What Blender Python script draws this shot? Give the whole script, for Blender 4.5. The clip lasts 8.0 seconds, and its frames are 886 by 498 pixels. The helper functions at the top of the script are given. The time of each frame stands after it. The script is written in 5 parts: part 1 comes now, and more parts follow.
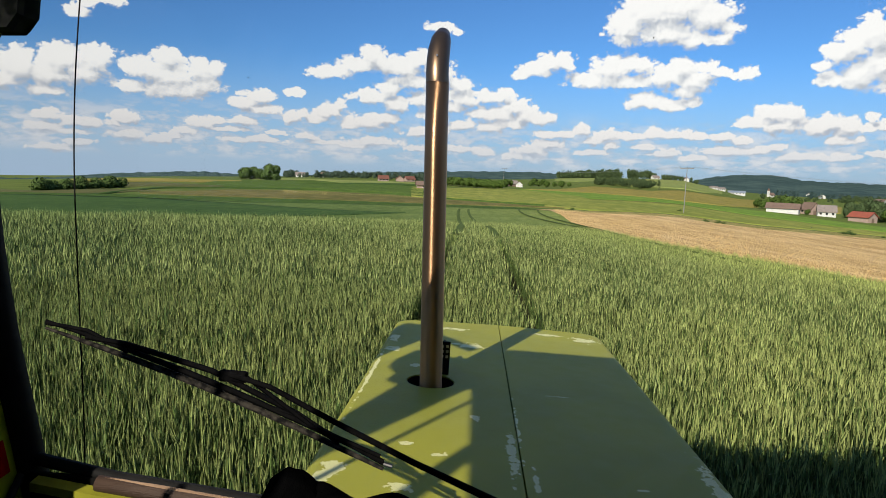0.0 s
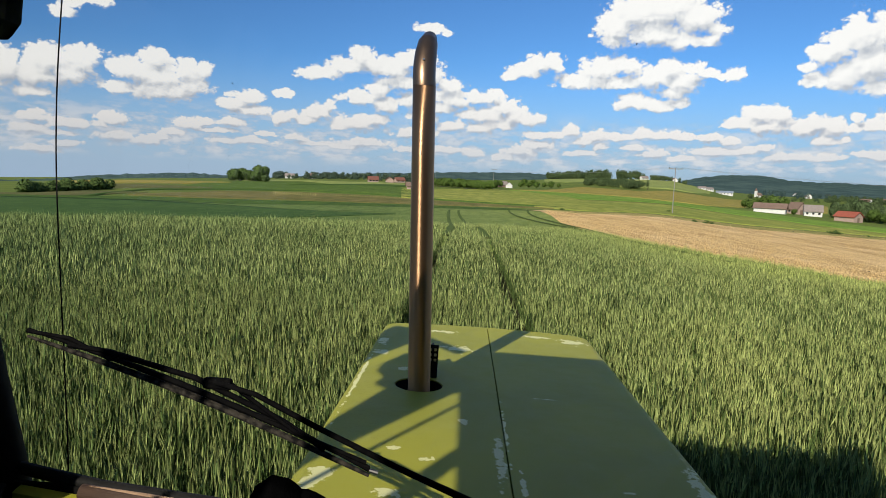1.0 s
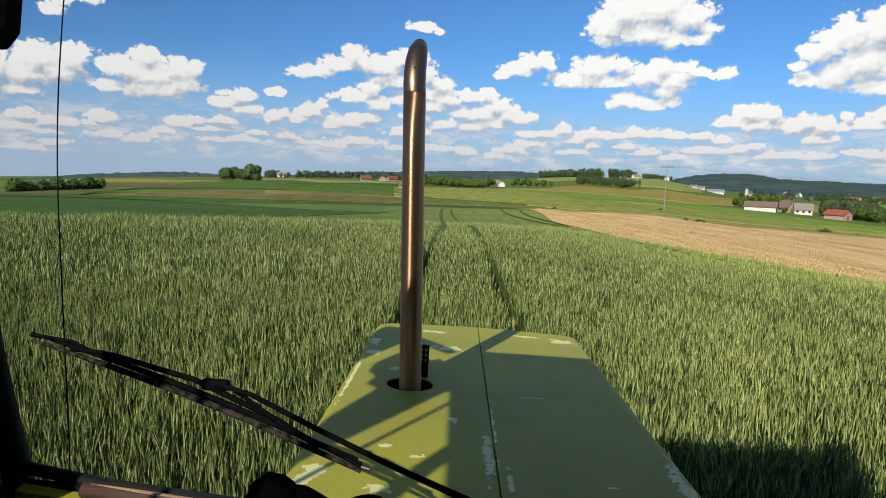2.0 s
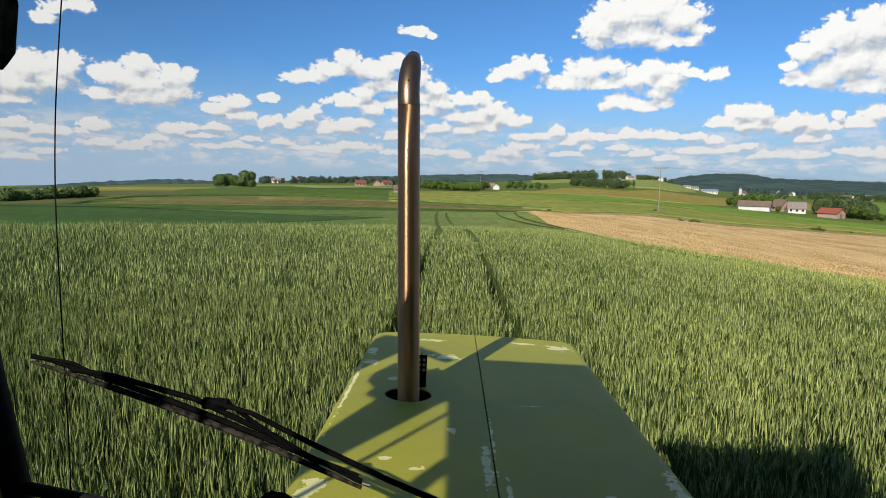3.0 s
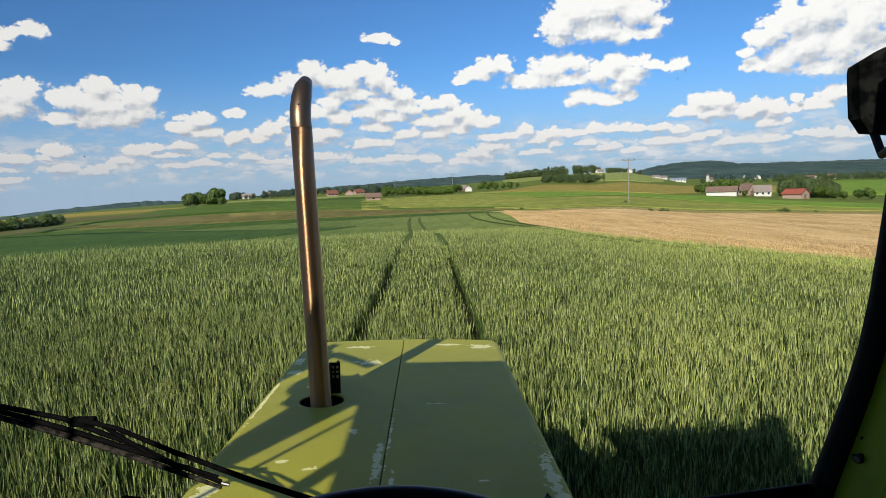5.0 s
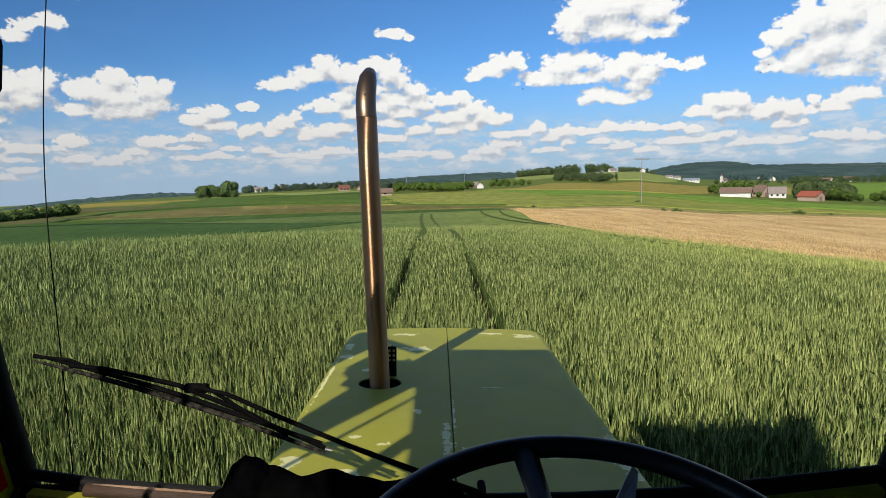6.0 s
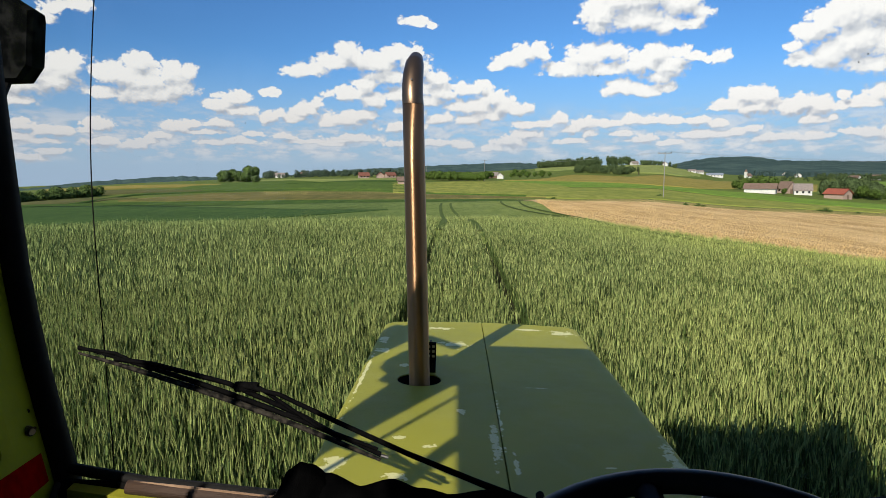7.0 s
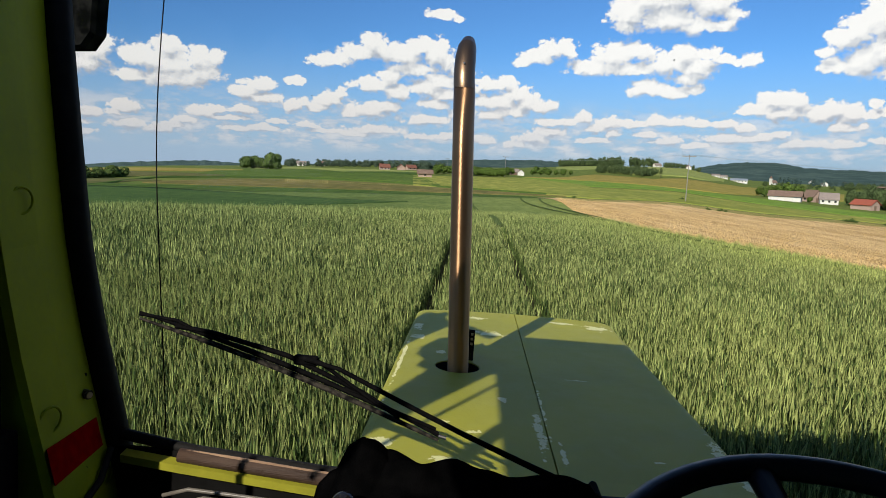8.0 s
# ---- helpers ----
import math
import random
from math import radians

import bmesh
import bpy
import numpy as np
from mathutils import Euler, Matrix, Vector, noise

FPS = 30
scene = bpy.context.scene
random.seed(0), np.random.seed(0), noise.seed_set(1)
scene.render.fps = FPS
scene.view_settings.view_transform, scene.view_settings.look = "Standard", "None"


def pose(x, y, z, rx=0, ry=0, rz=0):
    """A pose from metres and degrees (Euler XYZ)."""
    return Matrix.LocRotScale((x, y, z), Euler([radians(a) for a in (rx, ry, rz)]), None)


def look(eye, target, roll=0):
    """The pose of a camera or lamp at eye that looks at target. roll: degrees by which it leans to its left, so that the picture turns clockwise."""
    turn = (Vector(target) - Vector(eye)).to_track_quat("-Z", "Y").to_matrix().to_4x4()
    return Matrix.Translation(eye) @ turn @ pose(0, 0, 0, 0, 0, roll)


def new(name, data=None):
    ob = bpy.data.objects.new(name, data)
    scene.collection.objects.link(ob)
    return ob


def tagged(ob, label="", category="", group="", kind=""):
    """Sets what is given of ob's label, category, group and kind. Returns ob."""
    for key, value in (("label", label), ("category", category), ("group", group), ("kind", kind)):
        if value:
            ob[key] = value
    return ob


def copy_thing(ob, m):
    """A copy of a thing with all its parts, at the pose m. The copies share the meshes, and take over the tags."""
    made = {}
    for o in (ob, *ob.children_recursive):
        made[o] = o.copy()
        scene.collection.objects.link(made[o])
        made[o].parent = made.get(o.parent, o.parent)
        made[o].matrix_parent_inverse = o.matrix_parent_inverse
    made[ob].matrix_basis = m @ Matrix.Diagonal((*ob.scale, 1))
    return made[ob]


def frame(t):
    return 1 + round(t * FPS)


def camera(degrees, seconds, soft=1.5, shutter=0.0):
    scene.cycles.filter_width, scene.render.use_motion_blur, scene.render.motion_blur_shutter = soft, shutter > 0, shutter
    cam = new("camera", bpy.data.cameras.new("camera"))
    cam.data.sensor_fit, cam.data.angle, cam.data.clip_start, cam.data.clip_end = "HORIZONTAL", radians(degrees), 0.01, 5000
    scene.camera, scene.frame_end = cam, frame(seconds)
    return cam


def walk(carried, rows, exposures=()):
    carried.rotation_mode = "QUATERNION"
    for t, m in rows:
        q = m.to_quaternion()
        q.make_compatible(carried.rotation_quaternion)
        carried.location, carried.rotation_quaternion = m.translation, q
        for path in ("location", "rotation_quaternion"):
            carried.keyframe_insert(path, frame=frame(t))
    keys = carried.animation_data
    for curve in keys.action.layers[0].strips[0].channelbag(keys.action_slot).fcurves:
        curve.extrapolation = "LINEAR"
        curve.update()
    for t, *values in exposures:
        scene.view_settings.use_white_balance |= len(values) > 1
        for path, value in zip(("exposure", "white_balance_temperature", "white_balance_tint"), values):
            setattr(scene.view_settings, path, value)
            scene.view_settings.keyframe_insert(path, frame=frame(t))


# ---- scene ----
# The camera rides in the cab; its poses are given in the tractor's own frame.
SLOPE = pose(0, 0, 0, -1.3, 0, 0) @ pose(0, 0, 0, 0, 1.7, 0)
cam = camera(71.0, 8.0, soft=0.5)
PATH = [
    (0, (-0.171, 0.011, 2.595), (-0.265, 2.000, 2.411), 4.08),
    (0.5, (-0.161, 0.011, 2.604), (-0.244, 2.001, 2.421), 4.07),
    (1, (-0.162, 0.011, 2.605), (-0.225, 2.002, 2.426), 3.93),
    (1.5, (-0.117, -0.051, 2.631), (-0.164, 1.940, 2.450), 4.06),
    (1.7, (-0.136, -0.048, 2.625), (-0.179, 1.943, 2.442), 4.09),
    (2.8, (-0.163, -0.031, 2.633), (-0.193, 1.961, 2.462), 3.07),
    (3, (-0.156, -0.052, 2.651), (-0.182, 1.940, 2.482), 3.08),
    (3.5, (-0.042, -0.166, 2.702), (-0.059, 1.826, 2.531), 2.28),
    (4, (0.012, -0.191, 2.678), (0.016, 1.802, 2.509), 1.13),
    (4.5, (0.127, -0.192, 2.686), (0.179, 1.802, 2.534), -0.50),
    (4.7, (0.189, -0.191, 2.688), (0.240, 1.803, 2.536), -0.69),
    (5.8, (-0.067, -0.214, 2.681), (-0.043, 1.779, 2.517), 0.27),
    (6, (-0.051, -0.259, 2.659), (-0.036, 1.734, 2.494), 0.37),
    (6.5, (-0.157, -0.174, 2.649), (-0.162, 1.818, 2.475), 0.67),
    (7, (-0.157, -0.166, 2.665), (-0.199, 1.824, 2.465), 1.64),
    (7.5, (-0.127, -0.186, 2.625), (-0.201, 1.802, 2.415), 3.19),
    (8, (-0.260, -0.154, 2.627), (-0.356, 1.832, 2.406), 3.95),
]
walk(cam, [(t, SLOPE @ look(eye, target, roll)) for t, eye, target, roll in PATH])
scene.view_settings.exposure = 0.0

# ---- sun and sky ----
SUN_AZ, SUN_EL = 204.5, 33.5          # degrees clockwise from +y, and above the horizon
sun_data = bpy.data.lights.new("sun", "SUN")
sun_data.energy, sun_data.angle, sun_data.color = 4.8, radians(0.53), (1.0, 0.91, 0.77)
sun = new("sun", sun_data)
_a, _e = radians(SUN_AZ), radians(SUN_EL)
sun_way = Vector((math.sin(_a) * math.cos(_e), math.cos(_a) * math.cos(_e), math.sin(_e)))
sun.matrix_world = sun_way.to_track_quat("Z", "Y").to_matrix().to_4x4()

world = bpy.data.worlds.new("sky")
scene.world = world
world.use_nodes = True


class Graph:
    """A short way to write node trees."""

    def __init__(self, tree):
        self.tree = tree
        tree.nodes.clear()

    def node(self, kind):
        return self.tree.nodes.new(kind)

    def put(self, socket, value):
        if isinstance(value, bpy.types.NodeSocket):
            self.tree.links.new(value, socket)
        elif value is not None:
            socket.default_value = value

    def math(self, op, a, b=None, c=None, clamp=False):
        n = self.node("ShaderNodeMath")
        n.operation, n.use_clamp = op, clamp
        for k, v in enumerate((a, b, c)):
            self.put(n.inputs[k], v)
        return n.outputs[0]

    def vec(self, op, a, b=None):
        n = self.node("ShaderNodeVectorMath")
        n.operation = op
        self.put(n.inputs[0], a)
        self.put(n.inputs[1], b)
        return n.outputs["Value"] if op in ("LENGTH", "DOT_PRODUCT") else n.outputs[0]

    def mix(self, f, a, b, blend="MIX"):
        n = self.node("ShaderNodeMix")
        n.data_type, n.blend_type = "RGBA", blend
        self.put(n.inputs[0], f)
        self.put(n.inputs[6], a)
        self.put(n.inputs[7], b)
        return n.outputs[2]

    def noise(self, vector, scale, detail=4.0, rough=0.55, color=False):
        n = self.node("ShaderNodeTexNoise")
        self.put(n.inputs["Vector"], vector)
        n.inputs["Scale"].default_value, n.inputs["Detail"].default_value, n.inputs["Roughness"].default_value = scale, detail, rough
        return n.outputs["Color" if color else 0]

    def step(self, value, low, high, to_low=0.0, to_high=1.0):
        n = self.node("ShaderNodeMapRange")
        n.interpolation_type = "SMOOTHSTEP"
        for k, v in enumerate((value, low, high, to_low, to_high)):
            self.put(n.inputs[k], v)
        return n.outputs[0]

    def combine(self, x, y, z):
        n = self.node("ShaderNodeCombineXYZ")
        for k, v in enumerate((x, y, z)):
            self.put(n.inputs[k], v)
        return n.outputs[0]


PUFFS = []


def puff(bearing, height, half_width, half_height):
    PUFFS.append((bearing, height, half_width, half_height))


puff(-34.2, 7.9, 1.7, 1.1)
puff(-32.0, 8.0, 1.2, 1.2)
puff(-31.3, 8.6, 0.6, 0.75)
puff(-35.0, 6.8, 1.7, 1.2)
puff(-33.0, 7.1, 1.8, 0.83)
puff(-35.2, 5.5, 1.3, 0.58)
puff(-37.0, 7.0, 1.3, 1.4)
puff(-38.0, 6.0, 0.97, 0.79)
puff(-26.9, 8.9, 0.98, 0.87)
puff(-28.4, 7.8, 1.9, 0.87)
puff(-26.6, 7.5, 2.4, 1.2)
puff(-24.5, 8.1, 1.4, 0.98)
puff(-23.1, 8.4, 0.78, 0.59)
puff(-26.2, 6.4, 2.7, 0.98)
puff(-29.6, 6.4, 1.2, 0.52)
puff(-24.1, 7.0, 1.5, 0.82)
puff(-19.7, 6.4, 1.4, 0.52)
puff(-20.7, 5.8, 1.3, 0.47)
puff(-19.5, 5.3, 1.7, 0.57)
puff(-16.7, 6.9, 0.94, 0.38)
puff(-16.7, 4.8, 0.71, 0.63)
puff(-15.9, 5.2, 0.48, 0.39)
puff(-13.6, 5.4, 1.5, 0.73)
puff(-12.6, 6.2, 0.59, 0.49)
puff(-14.6, 4.8, 1.1, 0.39)
puff(-24.2, 3.8, 1.4, 0.56)
puff(-23.0, 4.2, 0.88, 0.37)
puff(-21.1, 4.2, 1.3, 0.47)
puff(-25.5, 3.1, 0.93, 0.41)
puff(-22.2, 3.5, 2, 0.28)
puff(-27.6, 2.3, 1.4, 0.5)
puff(-26.3, 2.6, 0.84, 0.32)
puff(-30.0, 3.8, 1.2, 0.57)
puff(-30.8, 3.3, 0.69, 0.44)
puff(-33.0, 3.2, 1.7, 0.43)
puff(-33.8, 2.5, 1.4, 0.26)
puff(-35.3, 3.6, 0.9, 0.46)
puff(-35.6, 2.7, 1.4, 0.5)
puff(-33.3, 1.7, 1.1, 0.39)
puff(-34.9, 1.2, 1.4, 0.34)
puff(-29.8, 2.5, 1.3, 0.49)
puff(-21.6, 2.7, 1.2, 0.33)
puff(-19.1, 2.7, 1.9, 0.39)
puff(-17.9, 3.4, 0.85, 0.24)
puff(-15.5, 3.2, 1.1, 0.29)
puff(-14.1, 2.8, 1.5, 0.25)
puff(-9.6, 3.0, 2.3, 0.45)
puff(-11.1, 2.6, 1.5, 0.25)
puff(-10.1, 4.7, 2.3, 0.74)
puff(-8.6, 5.1, 1.3, 0.55)
puff(-11.6, 4.3, 0.99, 0.35)
puff(-9.6, 7.0, 1.8, 0.63)
puff(-8.3, 7.8, 1.2, 0.53)
puff(-10.6, 7.1, 0.69, 0.29)
puff(-7.8, 6.4, 1.3, 0.79)
puff(-9.8, 10.5, 1.3, 0.76)
puff(-11.0, 9.6, 1.8, 0.66)
puff(-13.3, 8.9, 1.8, 0.52)
puff(-9.0, 9.9, 0.9, 0.71)
puff(-7.1, 9.6, 1.8, 1.1)
puff(-5.6, 10.4, 1.2, 0.76)
puff(-4.3, 9.8, 1.4, 1.2)
puff(-3.3, 9.2, 0.81, 0.77)
puff(-6.1, 8.5, 2.5, 0.58)
puff(-2.0, 8.4, 1.2, 0.63)
puff(-4.0, 7.5, 1.8, 0.74)
puff(-1.4, 7.2, 1.3, 0.74)
puff(-3.3, 6.4, 2.1, 0.6)
puff(-5.0, 6.9, 1.5, 0.74)
puff(-4.0, 5.5, 1.6, 0.45)
puff(-1.5, 4.9, 1.5, 0.6)
puff(-5.0, 4.1, 2.1, 0.45)
puff(-2.5, 2.7, 2, 0.36)
puff(-5.6, 2.6, 1.5, 0.3)
puff(-3.8, 13.1, 1.4, 0.37)
puff(-2.3, 12.9, 0.45, 0.28)
puff(-33.3, 11.6, 0.93, 0.48)
puff(-32.3, 12.4, 0.8, 0.4)
puff(-30.7, 12.8, 0.98, 0.56)
puff(12.4, 13.4, 1.6, 1.3)
puff(14.0, 14.4, 2.1, 1.4)
puff(16.5, 14.6, 2.7, 1.5)
puff(18.8, 13.8, 1.9, 1.2)
puff(20.5, 12.9, 0.88, 0.48)
puff(15.7, 12.8, 2.9, 0.98)
puff(18.1, 12.2, 2.1, 0.67)
puff(12.2, 12.3, 0.96, 0.55)
puff(19.9, 12.2, 0.89, 0.53)
puff(6.3, 10.5, 1.5, 0.71)
puff(4.8, 9.9, 1.4, 0.57)
puff(3.4, 9.3, 0.71, 0.39)
puff(7.6, 10.2, 0.6, 0.57)
puff(11.5, 10.0, 1.7, 0.99)
puff(13.0, 10.3, 1.7, 0.75)
puff(9.3, 9.0, 1.8, 0.62)
puff(12.5, 8.9, 2.9, 0.62)
puff(15.8, 9.3, 1.9, 0.84)
puff(17.0, 10.1, 0.92, 0.73)
puff(17.9, 9.0, 1.8, 0.92)
puff(19.0, 9.9, 1.1, 0.54)
puff(20.1, 9.6, 0.71, 0.41)
puff(17.5, 8.1, 1.5, 0.56)
puff(22.1, 9.4, 0.69, 0.58)
puff(21.3, 9.3, 0.61, 0.22)
puff(14.5, 7.1, 1.7, 0.62)
puff(16.2, 6.9, 1.5, 0.57)
puff(17.9, 7.1, 1.1, 0.42)
puff(14.0, 7.6, 1.1, 0.43)
puff(28.2, 10.6, 1, 0.8)
puff(27.4, 9.8, 0.59, 0.51)
puff(29.3, 11.1, 1.2, 1.2)
puff(30.7, 11.7, 1.5, 1.5)
puff(32.5, 12.0, 1.8, 1.5)
puff(31.6, 9.7, 2.5, 1.7)
puff(29.8, 9.0, 1.2, 1.3)
puff(33.9, 9.4, 2.1, 2.1)
puff(27.9, 8.7, 0.78, 0.6)
puff(32.6, 7.9, 2.1, 0.66)
puff(35.1, 10.8, 2, 2.3)
puff(36.2, 8.0, 1.6, 1.6)
puff(30.9, 5.9, 0.41, 0.34)
puff(32.3, 5.2, 1.7, 0.42)
puff(33.8, 5.9, 1.4, 0.62)
puff(30.5, 5.0, 0.9, 0.34)
puff(24.4, 6.3, 1.3, 0.63)
puff(25.5, 6.1, 0.99, 0.72)
puff(23.0, 5.4, 1.2, 0.6)
puff(24.9, 5.3, 1.9, 0.77)
puff(21.9, 5.3, 0.52, 0.23)
puff(28.3, 5.4, 1.4, 0.7)
puff(29.3, 5.0, 1.1, 0.91)
puff(27.5, 5.0, 1, 0.66)
puff(29.0, 4.1, 1.2, 0.48)
puff(30.3, 4.2, 0.45, 0.3)
puff(3.0, 6.7, 1.3, 0.84)
puff(1.9, 5.9, 1.8, 0.75)
puff(4.0, 5.9, 1, 0.94)
puff(2.6, 5.1, 2.1, 0.55)
puff(0.1, 5.9, 1.3, 0.6)
puff(0.9, 4.7, 1.6, 0.6)
puff(5.0, 5.6, 1.4, 0.6)
puff(6.1, 5.7, 0.81, 0.45)
puff(0.6, 7.4, 1.3, 0.59)
puff(2.1, 7.8, 0.81, 0.39)
puff(6.3, 4.2, 1.3, 0.4)
puff(7.8, 4.3, 0.91, 0.35)
puff(9.2, 4.6, 0.75, 0.59)
puff(11.3, 4.2, 1.1, 0.64)
puff(10.4, 3.8, 1.3, 0.45)
puff(11.7, 3.4, 0.79, 0.45)
puff(13.2, 4.2, 1.4, 0.39)
puff(4.7, 2.7, 1.8, 0.66)
puff(6.2, 3.4, 1.3, 0.55)
puff(3.2, 2.2, 1.3, 0.41)
puff(0.4, 2.4, 1.1, 0.41)
puff(15.3, 4.5, 0.95, 0.48)
puff(17.0, 4.5, 1.7, 0.43)
puff(18.5, 4.3, 1.2, 0.33)
puff(20.8, 4.3, 1.2, 0.47)
puff(22.1, 4.0, 0.87, 0.37)
puff(15.9, 2.9, 1.4, 0.44)
puff(14.6, 3.4, 1.2, 0.29)
puff(20.9, 3.1, 2, 0.47)
puff(23.4, 3.2, 1.5, 0.46)
puff(24.6, 3.5, 0.84, 0.32)
puff(26.3, 2.8, 1.5, 0.41)
puff(29.1, 2.8, 1.4, 0.44)
puff(32.8, 2.9, 1.5, 0.42)
puff(34.1, 2.7, 1.3, 0.42)
puff(31.7, 3.0, 0.73, 0.34)
puff(10.3, 2.8, 1.3, 0.3)
puff(18.5, 2.5, 1.4, 0.24)

# cloud cover: the largest closeness to any puff's middle, over (bearing, height) in degrees; puffs are flatter below
cover = bpy.data.node_groups.new("cloud_cover", "ShaderNodeTree")
cover.interface.new_socket("Place", in_out="INPUT", socket_type="NodeSocketVector")
cover.interface.new_socket("Cover", in_out="OUTPUT", socket_type="NodeSocketFloat")
g = Graph(cover)
place_in, cover_out = g.node("NodeGroupInput"), g.node("NodeGroupOutput")
best = None
for b, h, w, v in PUFFS:
    off = g.vec("MULTIPLY", g.vec("SUBTRACT", place_in.outputs[0], (b, h, 0)), (0.66 / w, 0.68 / v, 0))
    near = g.math("SUBTRACT", 1.0, g.vec("LENGTH", off))
    best = near if best is None else g.math("SMOOTH_MAX", best, near, 0.22)
g.put(cover_out.inputs[0], best)

g = Graph(world.node_tree)
way = g.node("ShaderNodeTexCoord").outputs["Generated"]
split = g.node("ShaderNodeSeparateXYZ")
g.put(split.inputs[0], way)
bearing = g.math("MULTIPLY", g.math("ARCTAN2", split.outputs[0], split.outputs[1]), 57.2958)
height = g.math("MULTIPLY", g.math("ARCSINE", split.outputs[2]), 57.2958)
spot = g.combine(bearing, height, 0.0)
stretched = g.combine(g.math("MULTIPLY", bearing, 0.8), height, 0.0)
warp = g.vec("MULTIPLY", g.vec("SUBTRACT", g.noise(stretched, 0.9, 4.0, 0.6, True), (0.5, 0.5, 0.5)), (1.0, 0.7, 0))
spot_w, bumps_at = g.vec("ADD", spot, warp), g.vec("ADD", stretched, g.vec("MULTIPLY", warp, (0.6, 0.6, 0)))


def covered(at):
    n = g.node("ShaderNodeGroup")
    n.node_tree = cover
    g.put(n.inputs[0], at)
    return n.outputs[0]


def cells(at, scale):
    n = g.node("ShaderNodeTexVoronoi")
    n.voronoi_dimensions, n.feature = "2D", "SMOOTH_F1"
    n.inputs["Smoothness"].default_value = 0.25
    g.put(n.inputs["Vector"], at)
    n.inputs["Scale"].default_value = scale
    return g.math("SUBTRACT", 0.42, n.outputs["Distance"])


def billows(at):
    """Cauliflower bumps at three sizes, with ragged fine noise."""
    total = g.math("MULTIPLY", cells(at, 0.8), 0.42)
    total = g.math("MULTIPLY_ADD", cells(at, 1.9), 0.34, total)
    total = g.math("MULTIPLY_ADD", cells(at, 4.3), 0.18, total)
    return g.math("MULTIPLY_ADD", g.math("SUBTRACT", g.noise(at, 2.4, 6.0, 0.66), 0.5), 0.72, total)


tall = g.step(height, 2.0, 8.5)
bumps, puffy = billows(bumps_at), covered(spot_w)
here = g.math("ADD", bumps, puffy)
# lower edges are wispier than tops
reach = g.math("MULTIPLY_ADD", tall, 0.65, 0.35)
drop = g.math("MULTIPLY", g.math("SUBTRACT", covered(g.vec("ADD", spot_w, g.combine(g.math("MULTIPLY", reach, -0.3), reach, 0.0))), puffy), g.math("MULTIPLY_ADD", tall, -1.0, 1.9))
under = g.step(drop, -0.25, 0.55)
alpha = g.step(here, 0.10, g.math("MULTIPLY_ADD", under, 0.36, 0.36))
alpha = g.math("MULTIPLY", alpha, g.step(height, 0.5, 5.0, 0.78, 1.0))
relief = g.math("SUBTRACT", billows(g.vec("ADD", bumps_at, (-0.16, 0.26, 0))), bumps)
shade = g.step(g.math("MULTIPLY_ADD", relief, g.math("MULTIPLY_ADD", tall, -0.30, 0.75), g.math("MULTIPLY_ADD", drop, 0.9, 0.07)), -0.21, 0.57)
# broken cloud low over the horizon, all the way round
low_noise = g.noise(g.combine(g.math("MULTIPLY", bearing, 0.42), g.math("MULTIPLY", height, 1.15), 3.7), 1.0, 8.0, 0.62)
low_band = g.math("MULTIPLY", g.step(height, 0.6, 2.0), g.step(height, 6.5, 3.2))
low = g.math("MULTIPLY", g.step(low_noise, 0.40, 0.58), low_band)
# cloud added over the unseen sky, away from the named puffs, to whiten ambient light
rest_noise = g.noise(g.combine(g.math("MULTIPLY", bearing, 0.07), g.math("MULTIPLY", height, 0.12), 9.0), 1.0, 6.0, 0.6)
rest = g.math("MULTIPLY", g.step(rest_noise, 0.52, 0.62), g.math("MAXIMUM", g.step(height, 18.0, 26.0), g.step(g.math("ABSOLUTE", bearing), 41.0, 50.0)))
lit = g.mix(shade, g.mix(tall, (0.84, 0.80, 0.785, 1), (1.02, 1.00, 0.975, 1)), g.mix(tall, (0.46, 0.49, 0.57, 1), (0.46, 0.50, 0.57, 1)))
sky = g.node("ShaderNodeTexSky")
sky.sky_type, sky.sun_disc, sky.sun_elevation, sky.sun_rotation = "NISHITA", False, radians(SUN_EL), radians(SUN_AZ)
sky.altitude, sky.air_density, sky.dust_density, sky.ozone_density = 450.0, 1.0, 0.3, 2.0
blue = g.node("ShaderNodeBackground")
haze = g.step(height, 11.0, -1.0, 0.0, 0.92)
across = g.step(g.math("ABSOLUTE", g.math("SUBTRACT", bearing, SUN_AZ - 180.0)), 85.0, 5.0, 0.70, 1.0)
tinted = g.mix(1.0, g.mix(1.0, sky.outputs[0], (0.48, 0.85, 1.27, 1), "MULTIPLY"), g.combine(across, across, across), "MULTIPLY")
g.put(blue.inputs[0], g.mix(haze, tinted, (3.6, 4.7, 6.3, 1)))
blue.inputs[1].default_value = 0.10
white = g.node("ShaderNodeBackground")
low_tone = g.mix(g.step(low_noise, 0.42, 0.68), (0.50, 0.57, 0.69, 1), (0.82, 0.79, 0.79, 1))
facing = g.step(bearing, -34.0, 22.0, 0.88, 1.06)
tone = g.mix(1.0, g.mix(alpha, low_tone, lit), g.combine(facing, facing, facing), "MULTIPLY")
g.put(white.inputs[0], tone)
white.inputs[1].default_value = 0.95
total = g.math("MAXIMUM", g.math("MULTIPLY", alpha, 0.98), g.math("MAXIMUM", g.math("MULTIPLY", low, 0.72), g.math("MULTIPLY", rest, 0.9)))
total = g.math("MULTIPLY", total, g.step(height, -0.2, 0.6))
both = g.node("ShaderNodeMixShader")
g.put(both.inputs[0], total)
g.put(both.inputs[1], blue.outputs[0])
g.put(both.inputs[2], white.outputs[0])
